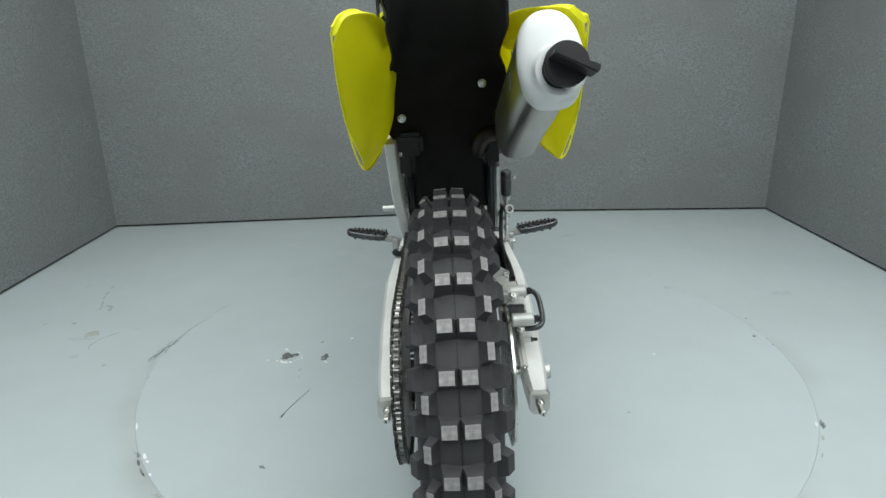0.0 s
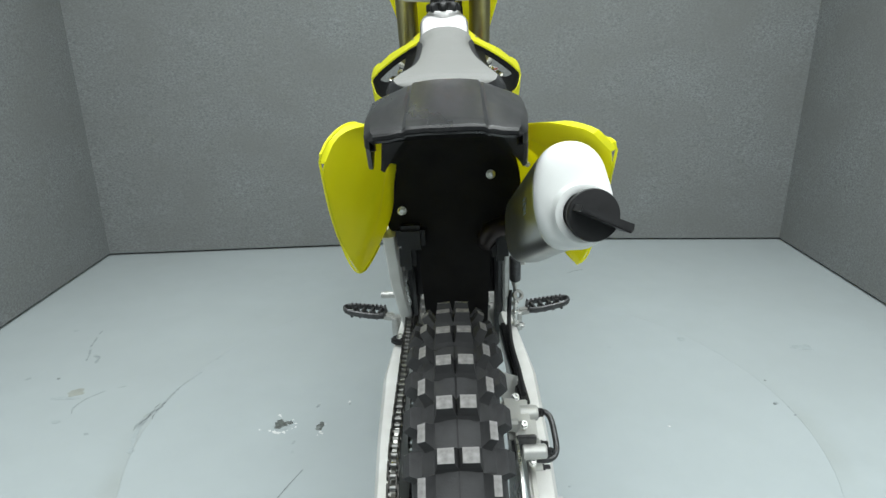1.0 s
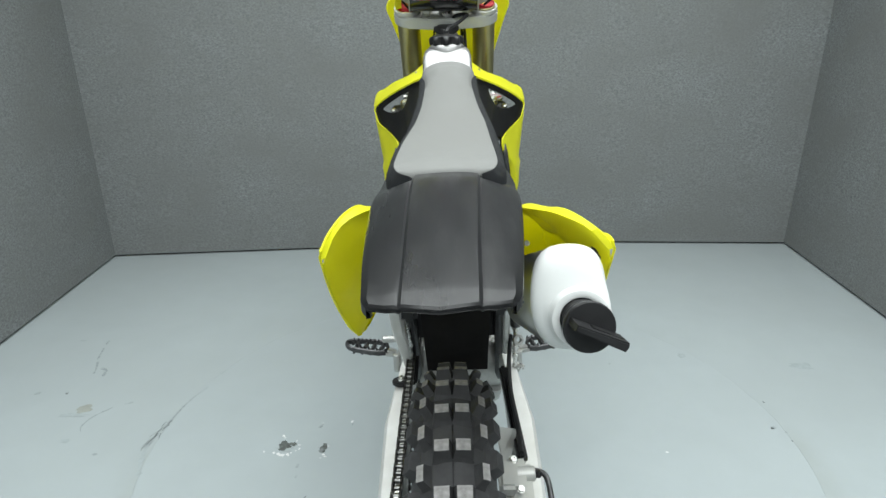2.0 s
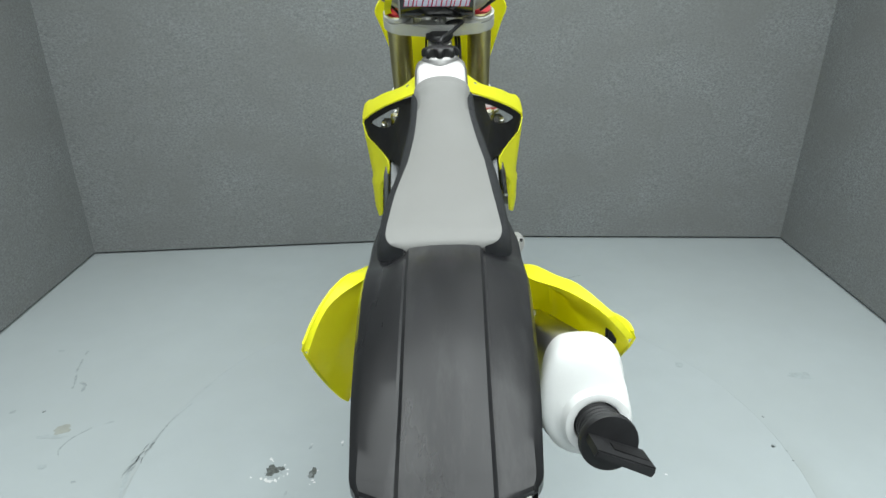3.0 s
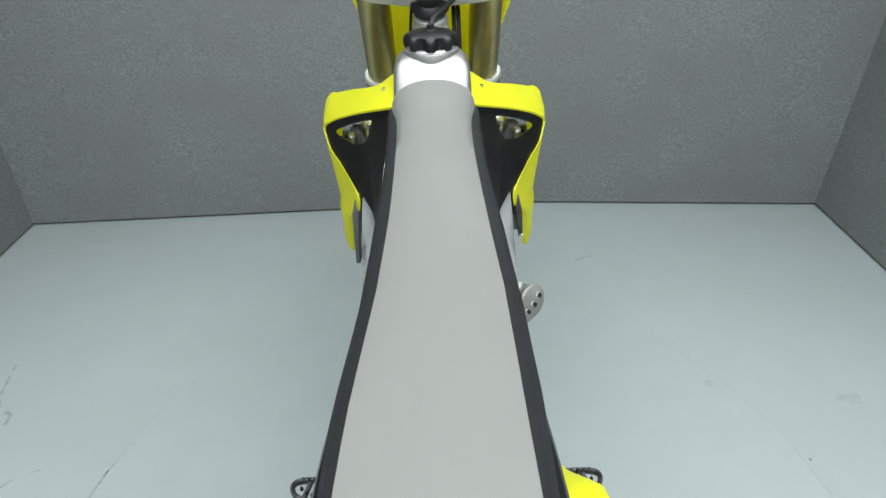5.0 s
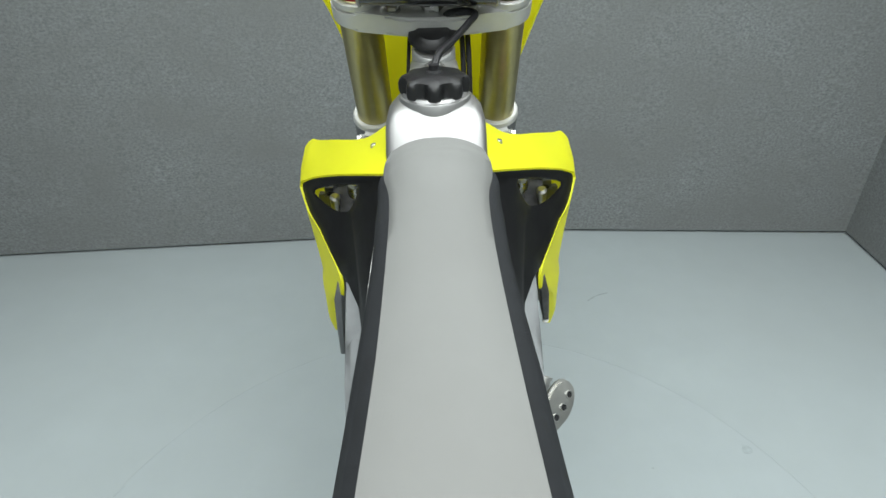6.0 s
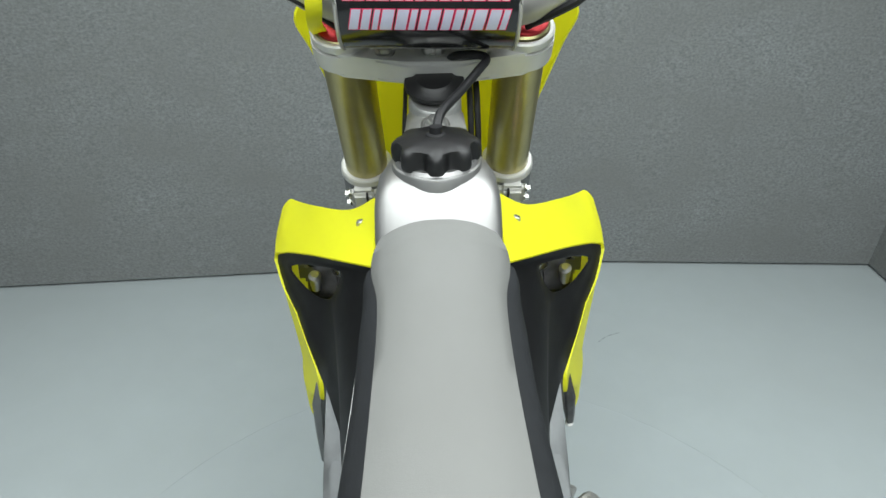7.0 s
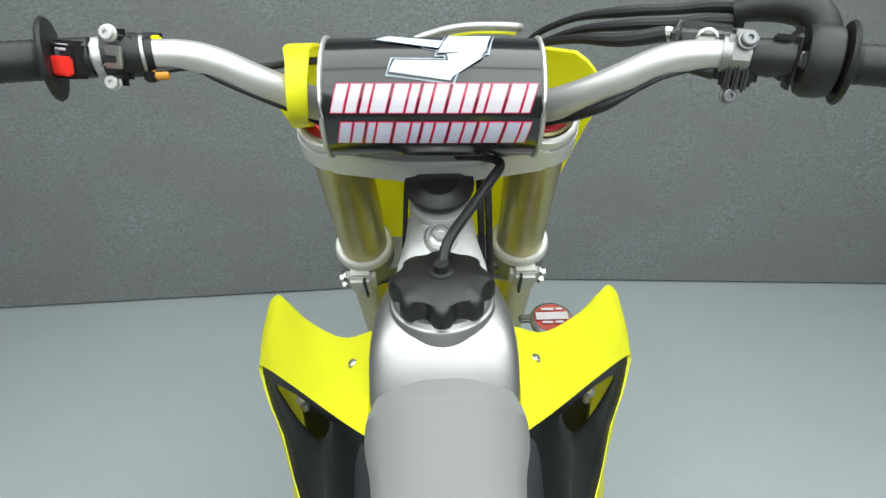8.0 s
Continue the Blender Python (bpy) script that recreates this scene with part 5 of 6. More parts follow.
for s in (-1, 1):
    top = FTOP + Vector((s * 0.1000, 0, 0))
    bm = bmesh.new()
    cone(bm, top - FDIR * 0.016, top + FDIR * 0.47, 0.0295, 0.0295, 40, 0.002)
    leg = part("fork_leg", bm, GOLD, bike, "bronze anodised upside-down fork leg")
    bm = bmesh.new()
    cone(bm, top + FDIR * 0.46, top + FDIR * 0.90, 0.024, 0.024, 32, 0.002)
    part("slider", bm, STEEL, leg)
    bm = bmesh.new()
    cuboid(bm, (0.05, 0.06, 0.10), top + FDIR * 0.92 + Vector((0, 0.015, 0)), (28, 0, 0), bevel=0.012)
    part("axle_lug", bm, CAST, leg)
    bm = bmesh.new()
    q = (-FDIR).to_track_quat("Z", "Y").to_matrix().to_4x4()
    lathe(bm, [(0, 0), (0.0275, 0), (0.0275, 0.004), (0.025, 0.006), (0.016, 0.007), (0.015, 0.004), (0, 0.004)], Matrix.Translation(top - FDIR * 0.015) @ q, 32)
    fcap = part("fork_cap", bm, RED, leg, "red anodised fork cap")
    bolt("adjuster", top - FDIR * 0.019 + Vector((-s * 0.006 if s > 0 else 0.004, 0, 0)), -FDIR, 0.0075, 0.009, fcap, BRASS)

m_cl = Matrix.Translation(FTOP) @ pose(0, 0, 0, 28, 0, 0)
bm = bmesh.new()
outline = []
for k in range(13):
    a = math.radians(-90 + 180 * k / 12)
    outline.append((0.1000 + 0.0365 * math.cos(a), 0.0365 * math.sin(a)))
right = [(-x, y) for x, y in reversed(outline)]
bar = outline + [(0.055, 0.034), (-0.055, 0.034)] + right + [(-0.062, -0.043), (-0.03, -0.052), (0.03, -0.052), (0.062, -0.043)]
slab(bm, bar, m_cl @ Matrix.Translation((0, 0, -0.026)), 0.030, 0.004)
for s in (-1, 1):
    lathe(bm, [(0.0300, 0.004), (0.0355, 0.004), (0.0355, 0.012), (0.0335, 0.0135), (0.0300, 0.0135)], m_cl @ Matrix.Translation((s * 0.1000, 0, 0)), 40)
clamp_top = part("upper_clamp", bm, SILVER, bike, "machined aluminium upper triple clamp", smooth=30)
pivot = Matrix.Translation((0, 0.957, 1.17))
clamp_top.matrix_local = pivot @ pose(0, 0, 0, 0, 1.0, 0) @ pivot.inverted()
bm = bmesh.new()
lathe(bm, [(0, 0), (0.018, 0), (0.018, 0.008), (0.015, 0.011), (0.008, 0.011), (0.008, 0.006), (0, 0.006)], m_cl @ Matrix.Translation((0, -0.022, 0.004)), 6)
part("stem_nut", bm, STEEL, clamp_top)
for s in (-1, 1):
    bolt("clamp_bolt", m_cl @ Vector((s * 0.052, -0.03, 0.004)), m_cl.to_3x3() @ Vector((0, 0, 1)), 0.009, 0.008, clamp_top, ALU)
bm = bmesh.new()
cone(bm, m_cl @ Vector((0, -0.022, -0.03)), m_cl @ Vector((0, -0.022, -0.24)), 0.017, 0.017, 16)
part("steering_stem", bm, STEEL, clamp_top)
m_lo = Matrix.Translation(FTOP + FDIR * 0.238) @ pose(0, 0, 0, 28, 0, 0)
bm = bmesh.new()
web = outline + [(0.060, 0.020), (-0.060, 0.020)] + right + [(-0.060, -0.016), (-0.03, -0.030), (0.03, -0.030), (0.060, -0.016)]
slab(bm, web, m_lo @ Matrix.Translation((0, 0, -0.040)), 0.036, 0.005)
for s in (-1, 1):
    lathe(bm, [(0.0298, -0.02), (0.0368, -0.02), (0.0368, 0.016), (0.0298, 0.016)], m_lo @ Matrix.Translation((s * 0.1000, 0, 0)), 40)
yoke = part("lower_clamp", bm, FRAME_GREY, bike, "cast aluminium lower triple clamp", smooth=30)
for s in (-1, 1):
    bm = bmesh.new()
    lathe(bm, [(0.0298, 0.016), (0.0375, 0.016), (0.0365, 0.024), (0.0345, 0.026), (0.0298, 0.026)], m_lo @ Matrix.Translation((s * 0.1000, 0, 0)), 40)
    ring = part("clamp_ring", bm, SILVER, yoke, "silver ring round the fork leg", smooth=30)
    bm = bmesh.new()
    cuboid(bm, (0.038, 0.024, 0.04), m_lo @ Vector((s * 0.105, -0.038, -0.004)), (28, 0, 0), bevel=0.007, segs=3)
    lug = part("pinch_lug", bm, SILVER, yoke, smooth=40)
    for dz in (-0.012, 0.008):
        bolt("pinch_bolt", m_lo @ Vector((s * 0.123, -0.040, dz)), (s, 0, 0), 0.0055, 0.008, lug)
    # black bar on the uncut lug, the slot's shade as colour
    bm = bmesh.new()
    cuboid(bm, (0.003, 0.006, 0.044), m_lo @ Vector((s * 0.0985, -0.0505, -0.004)), (28, 0, 0))
    part("slot_shade", bm, DARK_RUBBER, lug)

# handlebar
BAR = [(0.0, 0.938, 1.187), (0.05, 0.937, 1.187), (0.085, 0.926, 1.1950), (0.105, 0.915, 1.2030), (0.125, 0.904, 1.2140), (0.149, 0.891, 1.2300), (0.171, 0.883, 1.2440), (0.192, 0.877, 1.2520), (0.224, 0.868, 1.2550), (0.300, 0.845, 1.2560), (0.385, 0.815, 1.2570)]
line = [(-x, y, z) for x, y, z in reversed(BAR[1:])] + BAR
BAR_R = [0.0143, 0.0143, 0.0142, 0.0141, 0.0139, 0.0134, 0.0126, 0.0117, 0.0107, 0.0105, 0.0105]
bm = bmesh.new()
tube(bm, line, BAR_R[:0:-1] + BAR_R, 6, 20)
handlebar = part("handlebar", bm, BAR_ALU, bike, "satin aluminium handlebar with black foam pad")
# the bars sit level, a little turned against the lean of the bike
pivot = Matrix.Translation((0, 0.957, 1.17))
handlebar.matrix_local = pivot @ pose(0, 0, 0, 0, 1.7, 0) @ pivot.inverted()
for s in (-1, 1):
    bm = bmesh.new()
    cuboid(bm, (0.03, 0.060, 0.05), (s * 0.05, 0.940, 1.188), (20, 0, 0), bevel=0.008)
    part("bar_clamp", bm, ALU, handlebar)


def bar_frame(s, t):
    """The place and direction of the straight bar end, t metres in from the tip."""
    a, b = Vector((0.400, 0.800, 1.256)) if s > 0 else Vector((-0.388, 0.814, 1.257)), Vector((s * 0.224, 0.868, 1.255))
    d = (b - a).normalized()
    return Matrix.Translation(a + d * t) @ d.to_track_quat("Z", "Y").to_matrix().to_4x4()


for s in (-1, 1):
    bm = bmesh.new()
    prof = [(0, -0.003), (0.012, -0.003), (0.0145, 0.0)]
    for k in range(18):
        prof += [(0.0145, 0.003 + 0.006 * k), (0.0138, 0.005 + 0.006 * k)]
    prof += [(0.016, 0.111), (0.0285, 0.1130), (0.0298, 0.115), (0.0285, 0.117), (0.015, 0.118), (0.0102, 0.118)]
    lathe(bm, prof, bar_frame(s, 0), 32)
    part("handlebar_grip", bm, DARK_RUBBER, handlebar, "black rubber grip with round flange")


def beside(s, t, dx=0.0, dy=0.0, dz=0.0):
    return bar_frame(s, t).translation + Vector((dx, dy, dz))


# clutch side: stop button, perch, lever
YAW = 17
bm = bmesh.new()
lathe(bm, [(0.0102, -0.010), (0.0145, -0.010), (0.0145, 0.010), (0.0102, 0.010)], bar_frame(-1, 0.131), 20)
cuboid(bm, (0.023, 0.016, 0.026), beside(-1, 0.131, 0, -0.008, 0.001), (-14, 0, -YAW), bevel=0.003)
switch = part("stop_switch", bm, DARK_RUBBER, handlebar, "black stop switch with red button")
bm = bmesh.new()
cuboid(bm, (0.0165, 0.007, 0.0135), beside(-1, 0.131, -0.002, -0.018, -0.001), (-14, 0, -YAW), bevel=0.0015)
part("red_button", bm, RED_PLASTIC, switch, "red push button")
bm = bmesh.new()
cuboid(bm, (0.010, 0.002, 0.005), beside(-1, 0.131, -0.001, -0.0125, 0.0105), (-40, 0, -YAW), bevel=0.0006)
part("switch_mark", bm, PRINT_WHITE, switch)
bm = bmesh.new()
lathe(bm, [(0.0102, -0.013), (0.0150, -0.013), (0.0160, -0.010), (0.0160, 0.010), (0.0150, 0.013), (0.0102, 0.013)], bar_frame(-1, 0.162), 24)
cuboid(bm, (0.028, 0.04, 0.020), beside(-1, 0.162, 0.002, 0.030, -0.002), (0, 0, -YAW), bevel=0.006)
cuboid(bm, (0.020, 0.010, 0.040), beside(-1, 0.162, 0.001, -0.006, 0.0), (-14, 0, -YAW), bevel=0.005)
perch = part("clutch_perch", bm, DARK_RUBBER, handlebar, "dark clutch lever perch with bright bolts")
bm = bmesh.new()
cuboid(bm, (0.0195, 0.004, 0.016), beside(-1, 0.162, -0.001, -0.0165, 0.003), (-14, 0, -YAW), bevel=0.0012)
face = part("perch_face", bm, ALU, perch)
# dark plate on the flat face in place of a recess's shade
bm = bmesh.new()
cuboid(bm, (0.011, 0.0012, 0.005), beside(-1, 0.162, -0.001, -0.0188, 0.002), (-14, 0, -YAW))
part("recess_shade", bm, DARK_RUBBER, perch)
for t in (0.146, 0.1745):
    bm = bmesh.new()
    lathe(bm, [(0.0102, -0.0028), (0.0138, -0.0028), (0.0142, 0.0), (0.0138, 0.0028), (0.0102, 0.0028)], bar_frame(-1, t), 24)
    part("clamp_ring", bm, CAST, perch)
for dz, dx in ((0.0185, 0.0), (-0.0165, -0.006)):
    bolt("perch_bolt", beside(-1, 0.162, dx, -0.012, dz), (0, -0.95, 0.25), 0.0048, 0.006, perch, SILVER, False)
bm = bmesh.new()
tube(bm, [beside(-1, 0.155, 0, 0.045, -0.004), beside(-1, 0.12, 0, 0.058, -0.006), beside(-1, 0.06, 0, 0.056, -0.006), beside(-1, 0.0, 0, 0.052, -0.008)], [0.006, 0.006, 0.005, 0.006], 5, 10)
part("clutch_lever", bm, ALU, perch)
bm = bmesh.new()
lathe(bm, [(0.0096, -0.003), (0.0115, -0.003), (0.0115, 0.003), (0.0096, 0.003)], bar_frame(-1, 0.180), 20)
cuboid(bm, (0.010, 0.010, 0.010), beside(-1, 0.180, 0.0, -0.006, -0.014), (0, 0, -YAW), bevel=0.002)
part("adjuster_ring", bm, DARK_RUBBER, perch)
bm = bmesh.new()
cuboid(bm, (0.008, 0.007, 0.006), beside(-1, 0.1845, 0, 0.004, 0.0092), bevel=0.0015)
part("yellow_clip", bm, YELLOW, handlebar)
bm = bmesh.new()
cone(bm, beside(-1, 0.181, 0, -0.007, -0.0140), beside(-1, 0.193, 0, -0.007, -0.0145), 0.004, 0.004, 12, 0.001)
part("orange_connector", bm, ORANGE, handlebar)
bm = bmesh.new()
tube(bm, [beside(-1, 0.184, 0, -0.007, -0.011), beside(-1, 0.21, 0, -0.007, -0.0105), (-0.170, 0.876, 1.2335), (-0.147, 0.884, 1.2190), (-0.124, 0.897, 1.2035), (-0.10, 0.93, 1.178), (-0.08, 1.0, 1.15)], 0.0028, 5, 8)
part("switch_wire", bm, DARK_RUBBER, handlebar)
bm = bmesh.new()
tube(bm, [beside(-1, 0.18, 0, 0.045, -0.004), (-0.17, 0.945, 1.226), (-0.12, 0.985, 1.222), (-0.09, 1.05, 1.195), (-0.08, 1.08, 1.12)], 0.0035, 5, 8)
part("clutch_cable", bm, DARK_RUBBER, handlebar)

# throttle side: housing, collar, brake cylinder and its hose
YAW = -17
bm = bmesh.new()
lathe(bm, [(0.0096, -0.014), (0.020, -0.014), (0.0245, -0.011), (0.0262, -0.004), (0.0262, 0.006), (0.0235, 0.010), (0.0096, 0.010)], bar_frame(1, 0.132), 32)
cuboid(bm, (0.014, 0.030, 0.044), beside(1, 0.146, 0.0, 0.004, 0.000), (-6, 0, YAW), bevel=0.006, segs=3)
tube(bm, [(0.2340, 0.902, 1.2800), (0.250, 0.893, 1.2850), (0.2670, 0.882, 1.2870), (0.2785, 0.875, 1.2840), (0.2850, 0.868, 1.274), (0.2860, 0.861, 1.260), (0.282, 0.855, 1.245)], [0.0085, 0.0105, 0.0125, 0.0135, 0.014, 0.014, 0.012], 6, 18)
throttle = part("throttle_housing", bm, DARK_RUBBER, handlebar, "black throttle housing with two cables")
bm = bmesh.new()
lathe(bm, [(0.0102, -0.014), (0.0135, -0.014), (0.0138, -0.004), (0.0145, 0.0), (0.0138, 0.004), (0.0135, 0.014), (0.0102, 0.014)], bar_frame(1, 0.162), 20)
cuboid(bm, (0.012, 0.006, 0.005), beside(1, 0.160, 0, -0.004, 0.0155), (0, 0, YAW), bevel=0.0015)
cuboid(bm, (0.010, 0.004, 0.012), beside(1, 0.148, 0, -0.020, 0.004), (-14, 0, YAW), bevel=0.0015)
part("inner_collar", bm, DARK_RUBBER, throttle)
bm = bmesh.new()
lathe(bm, [(0.0102, -0.010), (0.0135, -0.010), (0.0135, 0.010), (0.0102, 0.010)], bar_frame(1, 0.187), 24)
cuboid(bm, (0.020, 0.010, 0.026), beside(1, 0.187, 0, -0.008, 0.007), (-14, 0, YAW), bevel=0.004)
mcyl = part("brake_master", bm, DULL_STEEL, handlebar, "front brake master cylinder with sight glass")
bm = bmesh.new()
cuboid(bm, (0.046, 0.028, 0.020), beside(1, 0.200, 0, 0.027, 0.007), (0, 0, YAW), bevel=0.005, segs=3)
part("fluid_reservoir", bm, DARK_STEEL, mcyl, "dark cast fluid reservoir", smooth=40)
bolt("perch_bolt", beside(1, 0.187, 0, -0.012, 0.013), (0, -0.8, 0.6), 0.0058, 0.006, mcyl, FRAME_GREY, False)
bolt("perch_bolt", beside(1, 0.190, 0, -0.010, -0.028), (0, -0.95, 0.2), 0.0052, 0.006, mcyl, FRAME_GREY, False)
bm = bmesh.new()
lathe(bm, [(0, 0), (0.0075, 0), (0.0085, 0.0018), (0.0065, 0.0026), (0.006, 0.001), (0, 0.001)], Matrix.Translation(beside(1, 0.204, 0, 0.0128, 0.008)) @ pose(0, 0, 0, 80, 0, YAW), 20)
part("sight_glass", bm, ALU, mcyl)
for k in range(3):
    bm = bmesh.new()
    cuboid(bm, (0.0045, 0.012, 0.022), beside(1, 0.181 + 0.006 * k, 0, -0.009, -0.014), (-12, 0, YAW), bevel=0.002)
    part("boot_rib", bm, DARK_RUBBER, mcyl)
bm = bmesh.new()
cuboid(bm, (0.030, 0.014, 0.016), beside(1, 0.184, 0, -0.002, -0.014), (0, 0, YAW), bevel=0.004)
cone(bm, beside(1, 0.200, 0, -0.004, -0.013), beside(1, 0.218, 0, -0.002, -0.012), 0.006, 0.004, 12, 0.001)
part("rubber_boot", bm, DARK_RUBBER, mcyl)
bm = bmesh.new()
tube(bm, [beside(1, 0.18, 0, 0.042, -0.002), beside(1, 0.12, 0, 0.058, -0.004), beside(1, 0.06, 0, 0.056, -0.004), beside(1, 0.0, 0, 0.052, -0.006)], [0.007, 0.006, 0.005, 0.006], 5, 10)
part("brake_lever", bm, ALU, mcyl)
for k, (dz, dy) in enumerate(((0.0, 0.0), (0.010, 0.006))):
    bm = bmesh.new()
    tube(bm, [(0.242, 0.898 + dy, 1.274 + dz), (0.222, 0.908 + dy, 1.273 + dz), (0.198, 0.922 + dy, 1.268 + dz), (0.160, 0.945 + dy, 1.262 + dz), (0.120, 0.982 + dy, 1.248 + dz), (0.085, 1.03, 1.212 + dz), (0.05, 1.06, 1.13)], [0.0055, 0.0055, 0.0045, 0.0050, 0.0032, 0.003, 0.003], 6, 10)
    part("throttle_cable", bm, DARK_RUBBER, throttle)
bm = bmesh.new()
tube(bm, [beside(1, 0.226, 0, 0.036, 0.006), (0.158, 0.935, 1.252), (0.125, 0.968, 1.246), (0.090, 1.02, 1.228), (0.04, 1.06, 1.20), (0.02, 1.09, 1.12)], [0.0068, 0.0062, 0.0045, 0.0035, 0.003, 0.003], 6, 10)
part("brake_line", bm, DARK_RUBBER, mcyl)
bm = bmesh.new()
tube(bm, [(0.085, 1.045, 1.240), (0.080, 1.02, 1.2465), (0.062, 1.020, 1.2475), (0.03, 1.025, 1.2460), (0.0, 1.030, 1.2395), (-0.03, 1.032, 1.226), (-0.06, 1.055, 1.18)], 0.0038, 6, 12)
part("braided_hose", bm, BAR_ALU, mcyl, "grey braided hose arching over the pad")
# yellow tube added for the number plate's reflection on the hose's underside
bm = bmesh.new()
tube(bm, [(0.078, 1.020, 1.2400), (0.060, 1.019, 1.2412), (0.034, 1.024, 1.2398), (0.012, 1.028, 1.2355)], 0.0016, 6, 8)
part("plate_reflection", bm, YELLOW, mcyl, "thin yellow line standing for the plate's reflection under the hose")
bm = bmesh.new()
cone(bm, beside(1, 0.222, 0, 0.034, 0.006), beside(1, 0.229, 0, 0.037, 0.006), 0.006, 0.006, 10)
cuboid(bm, (0.006, 0.006, 0.012), beside(1, 0.220, 0, 0.03, 0.012), (0, 20, 0), bevel=0.001)
part("banjo_fitting", bm, STEEL, mcyl)
bm = bmesh.new()
tube(bm, [beside(1, 0.216, 0, -0.002, -0.012), (0.176, 0.873, 1.2370), (0.158, 0.878, 1.2250), (0.138, 0.886, 1.2105), (0.118, 0.902, 1.1960), (0.10, 0.93, 1.180)], [0.003, 0.0022, 0.0022, 0.0050, 0.0045, 0.003], 5, 8)
part("switch_wire", bm, DARK_RUBBER, handlebar)

# bar pad: a rounded block round the middle of the bar
PAD_C, PAD_R = Vector((-0.0035, 0.8985, 1.2125)), 0.0474
bm = bmesh.new()
rings = []
TOWARD = math.radians(180 - 17.8)
for x, k in ((-0.0880, 0.93), (-0.0868, 0.985), (-0.0845, 1.0), (-0.03, 1.012), (0.03, 1.012), (0.082, 1.0), (0.0845, 0.985), (0.0860, 0.93)):
    ring = []
    for i in range(40):
        a = 2 * math.pi * i / 40
        ring.append(bm.verts.new(PAD_C + Vector((x, PAD_R * k * math.cos(a), PAD_R * k * math.sin(a)))))
    rings.append(ring)
bridge(bm, rings)
pad = part("bar_pad", bm, VINYL, handlebar, "glossy black vinyl handlebar pad with white and red print", smooth=30)
for s in (-1, 1):
    bm = bmesh.new()
    loop_p = [PAD_C + Vector((-0.0865 if s < 0 else 0.0845, 1.006 * PAD_R * math.cos(a), 1.006 * PAD_R * math.sin(a))) for a in [2 * math.pi * k / 24 for k in range(25)]]
    tube(bm, loop_p, 0.0020, 1, 6)
    part("edge_piping", bm, BAR_ALU, pad)


def print_patch(bm, quad, turn, lift):
    """A thin printed patch on the pad: corners (x along the pad, arc length up from turn)."""
    n, rows = 5, []
    for i in range(n + 1):
        t = i / n
        row = []
        for (x0, v0), (x1, v1) in ((quad[0], quad[3]), (quad[1], quad[2])):
            x, v = x0 + (x1 - x0) * t, v0 + (v1 - v0) * t
            a = TOWARD - (turn + v / PAD_R)
            r = PAD_R * (1.0 + 0.012 * max(0, 1 - (abs(x) / 0.084))) + lift
            row.append(bm.verts.new(PAD_C + Vector((x, r * math.cos(a), r * math.sin(a)))))
        rows.append(row)
    for p, q in zip(rows, rows[1:]):
        bm.faces.new((p[0], p[1], q[1], q[0]))


def block_row(turn, height, width, lean, white):
    """A row of slanted plain bars with a red edge, standing in for a brand name."""
    h, w = height / 2, width / 7
    for mat, grow, lift, nm in ((PRINT_PINK, 0.0008, 0.0009, "print_edge"), (white, 0.0, 0.0014, "print_block")):
        for k in range(7):
            x0, x1 = -width / 2 + w * k + 0.0016, -width / 2 + w * (k + 1) - 0.0016
            bm = bmesh.new()
            # a broad and a narrow bar by turns
            cut = (0.52, 0.34, 0.62, 0.44)[k % 4]
            for a0, a1 in ((x0, x0 + cut * (x1 - x0) - 0.0012), (x0 + cut * (x1 - x0) + 0.0012, x1)):
                print_patch(bm, [(a0 - grow - lean * h, -h - grow), (a1 + grow - lean * h, -h - grow), (a1 + grow + lean * h, h + grow), (a0 - grow + lean * h, h + grow)], turn, lift)
            part(nm, bm, mat, pad, smooth=60)


block_row(math.radians(-1), 0.0205, 0.155, 0.28, PRINT_WHITE)
block_row(math.radians(-34), 0.0185, 0.150, 0.24, PRINT_LILAC)
for mat, lift, g, nm in ((PRINT_GREY, 0.0007, 0.0026, "print_edge"), (VINYL, 0.0013, 0.0013, "print_gap"), (PRINT_PALE, 0.0019, -0.0002, "print_block")):
    for k, quad in enumerate(([(-0.046, 0.0190), (0.004, 0.0060), (0.008, 0.0160), (-0.036, 0.0275)], [(0.003, 0.0010), (0.040, 0.0030), (0.046, 0.0275), (0.012, 0.0270)],
                              [(-0.034, -0.0150), (0.013, -0.0215), (0.021, -0.0060), (-0.030, -0.0050)], [(0.013, -0.0195), (0.036, -0.0040), (0.040, 0.0050), (0.010, 0.0000)])):
        bm = bmesh.new()
        cx, cv = sum(p[0] for p in quad) / 4, sum(p[1] for p in quad) / 4
        print_patch(bm, [(x + g * math.copysign(1, x - cx), v + g * math.copysign(1, v - cv)) for x, v in quad], math.radians(40), lift + 0.00012 * k)
        part(nm, bm, mat, pad, smooth=60)

# front number plate, fender, wheel
bm = bmesh.new()
# half width and depth of each level, straight edges running in to the foot of the plate
sheet(bm, [[(0.005 + k * hw, y - bow * abs(k) ** 2.2, z + rise * abs(k)) for k in (-1.0, -0.82, -0.5, 0.0, 0.5, 0.82, 1.0)]
           for hw, y, bow, z, rise in ((0.135, 1.062, 0.052, 1.222, 0.0), (0.150, 1.068, 0.064, 1.210, 0.0), (0.165, 1.080, 0.085, 1.182, 0.0),
                                       (0.153, 1.094, 0.082, 1.140, 0.004), (0.1285, 1.122, 0.088, 1.064, 0.004), (0.108, 1.152, 0.070, 0.988, 0.004), (0.090, 1.168, 0.050, 0.928, 0.003))], 0.004, 4, 4, 1)
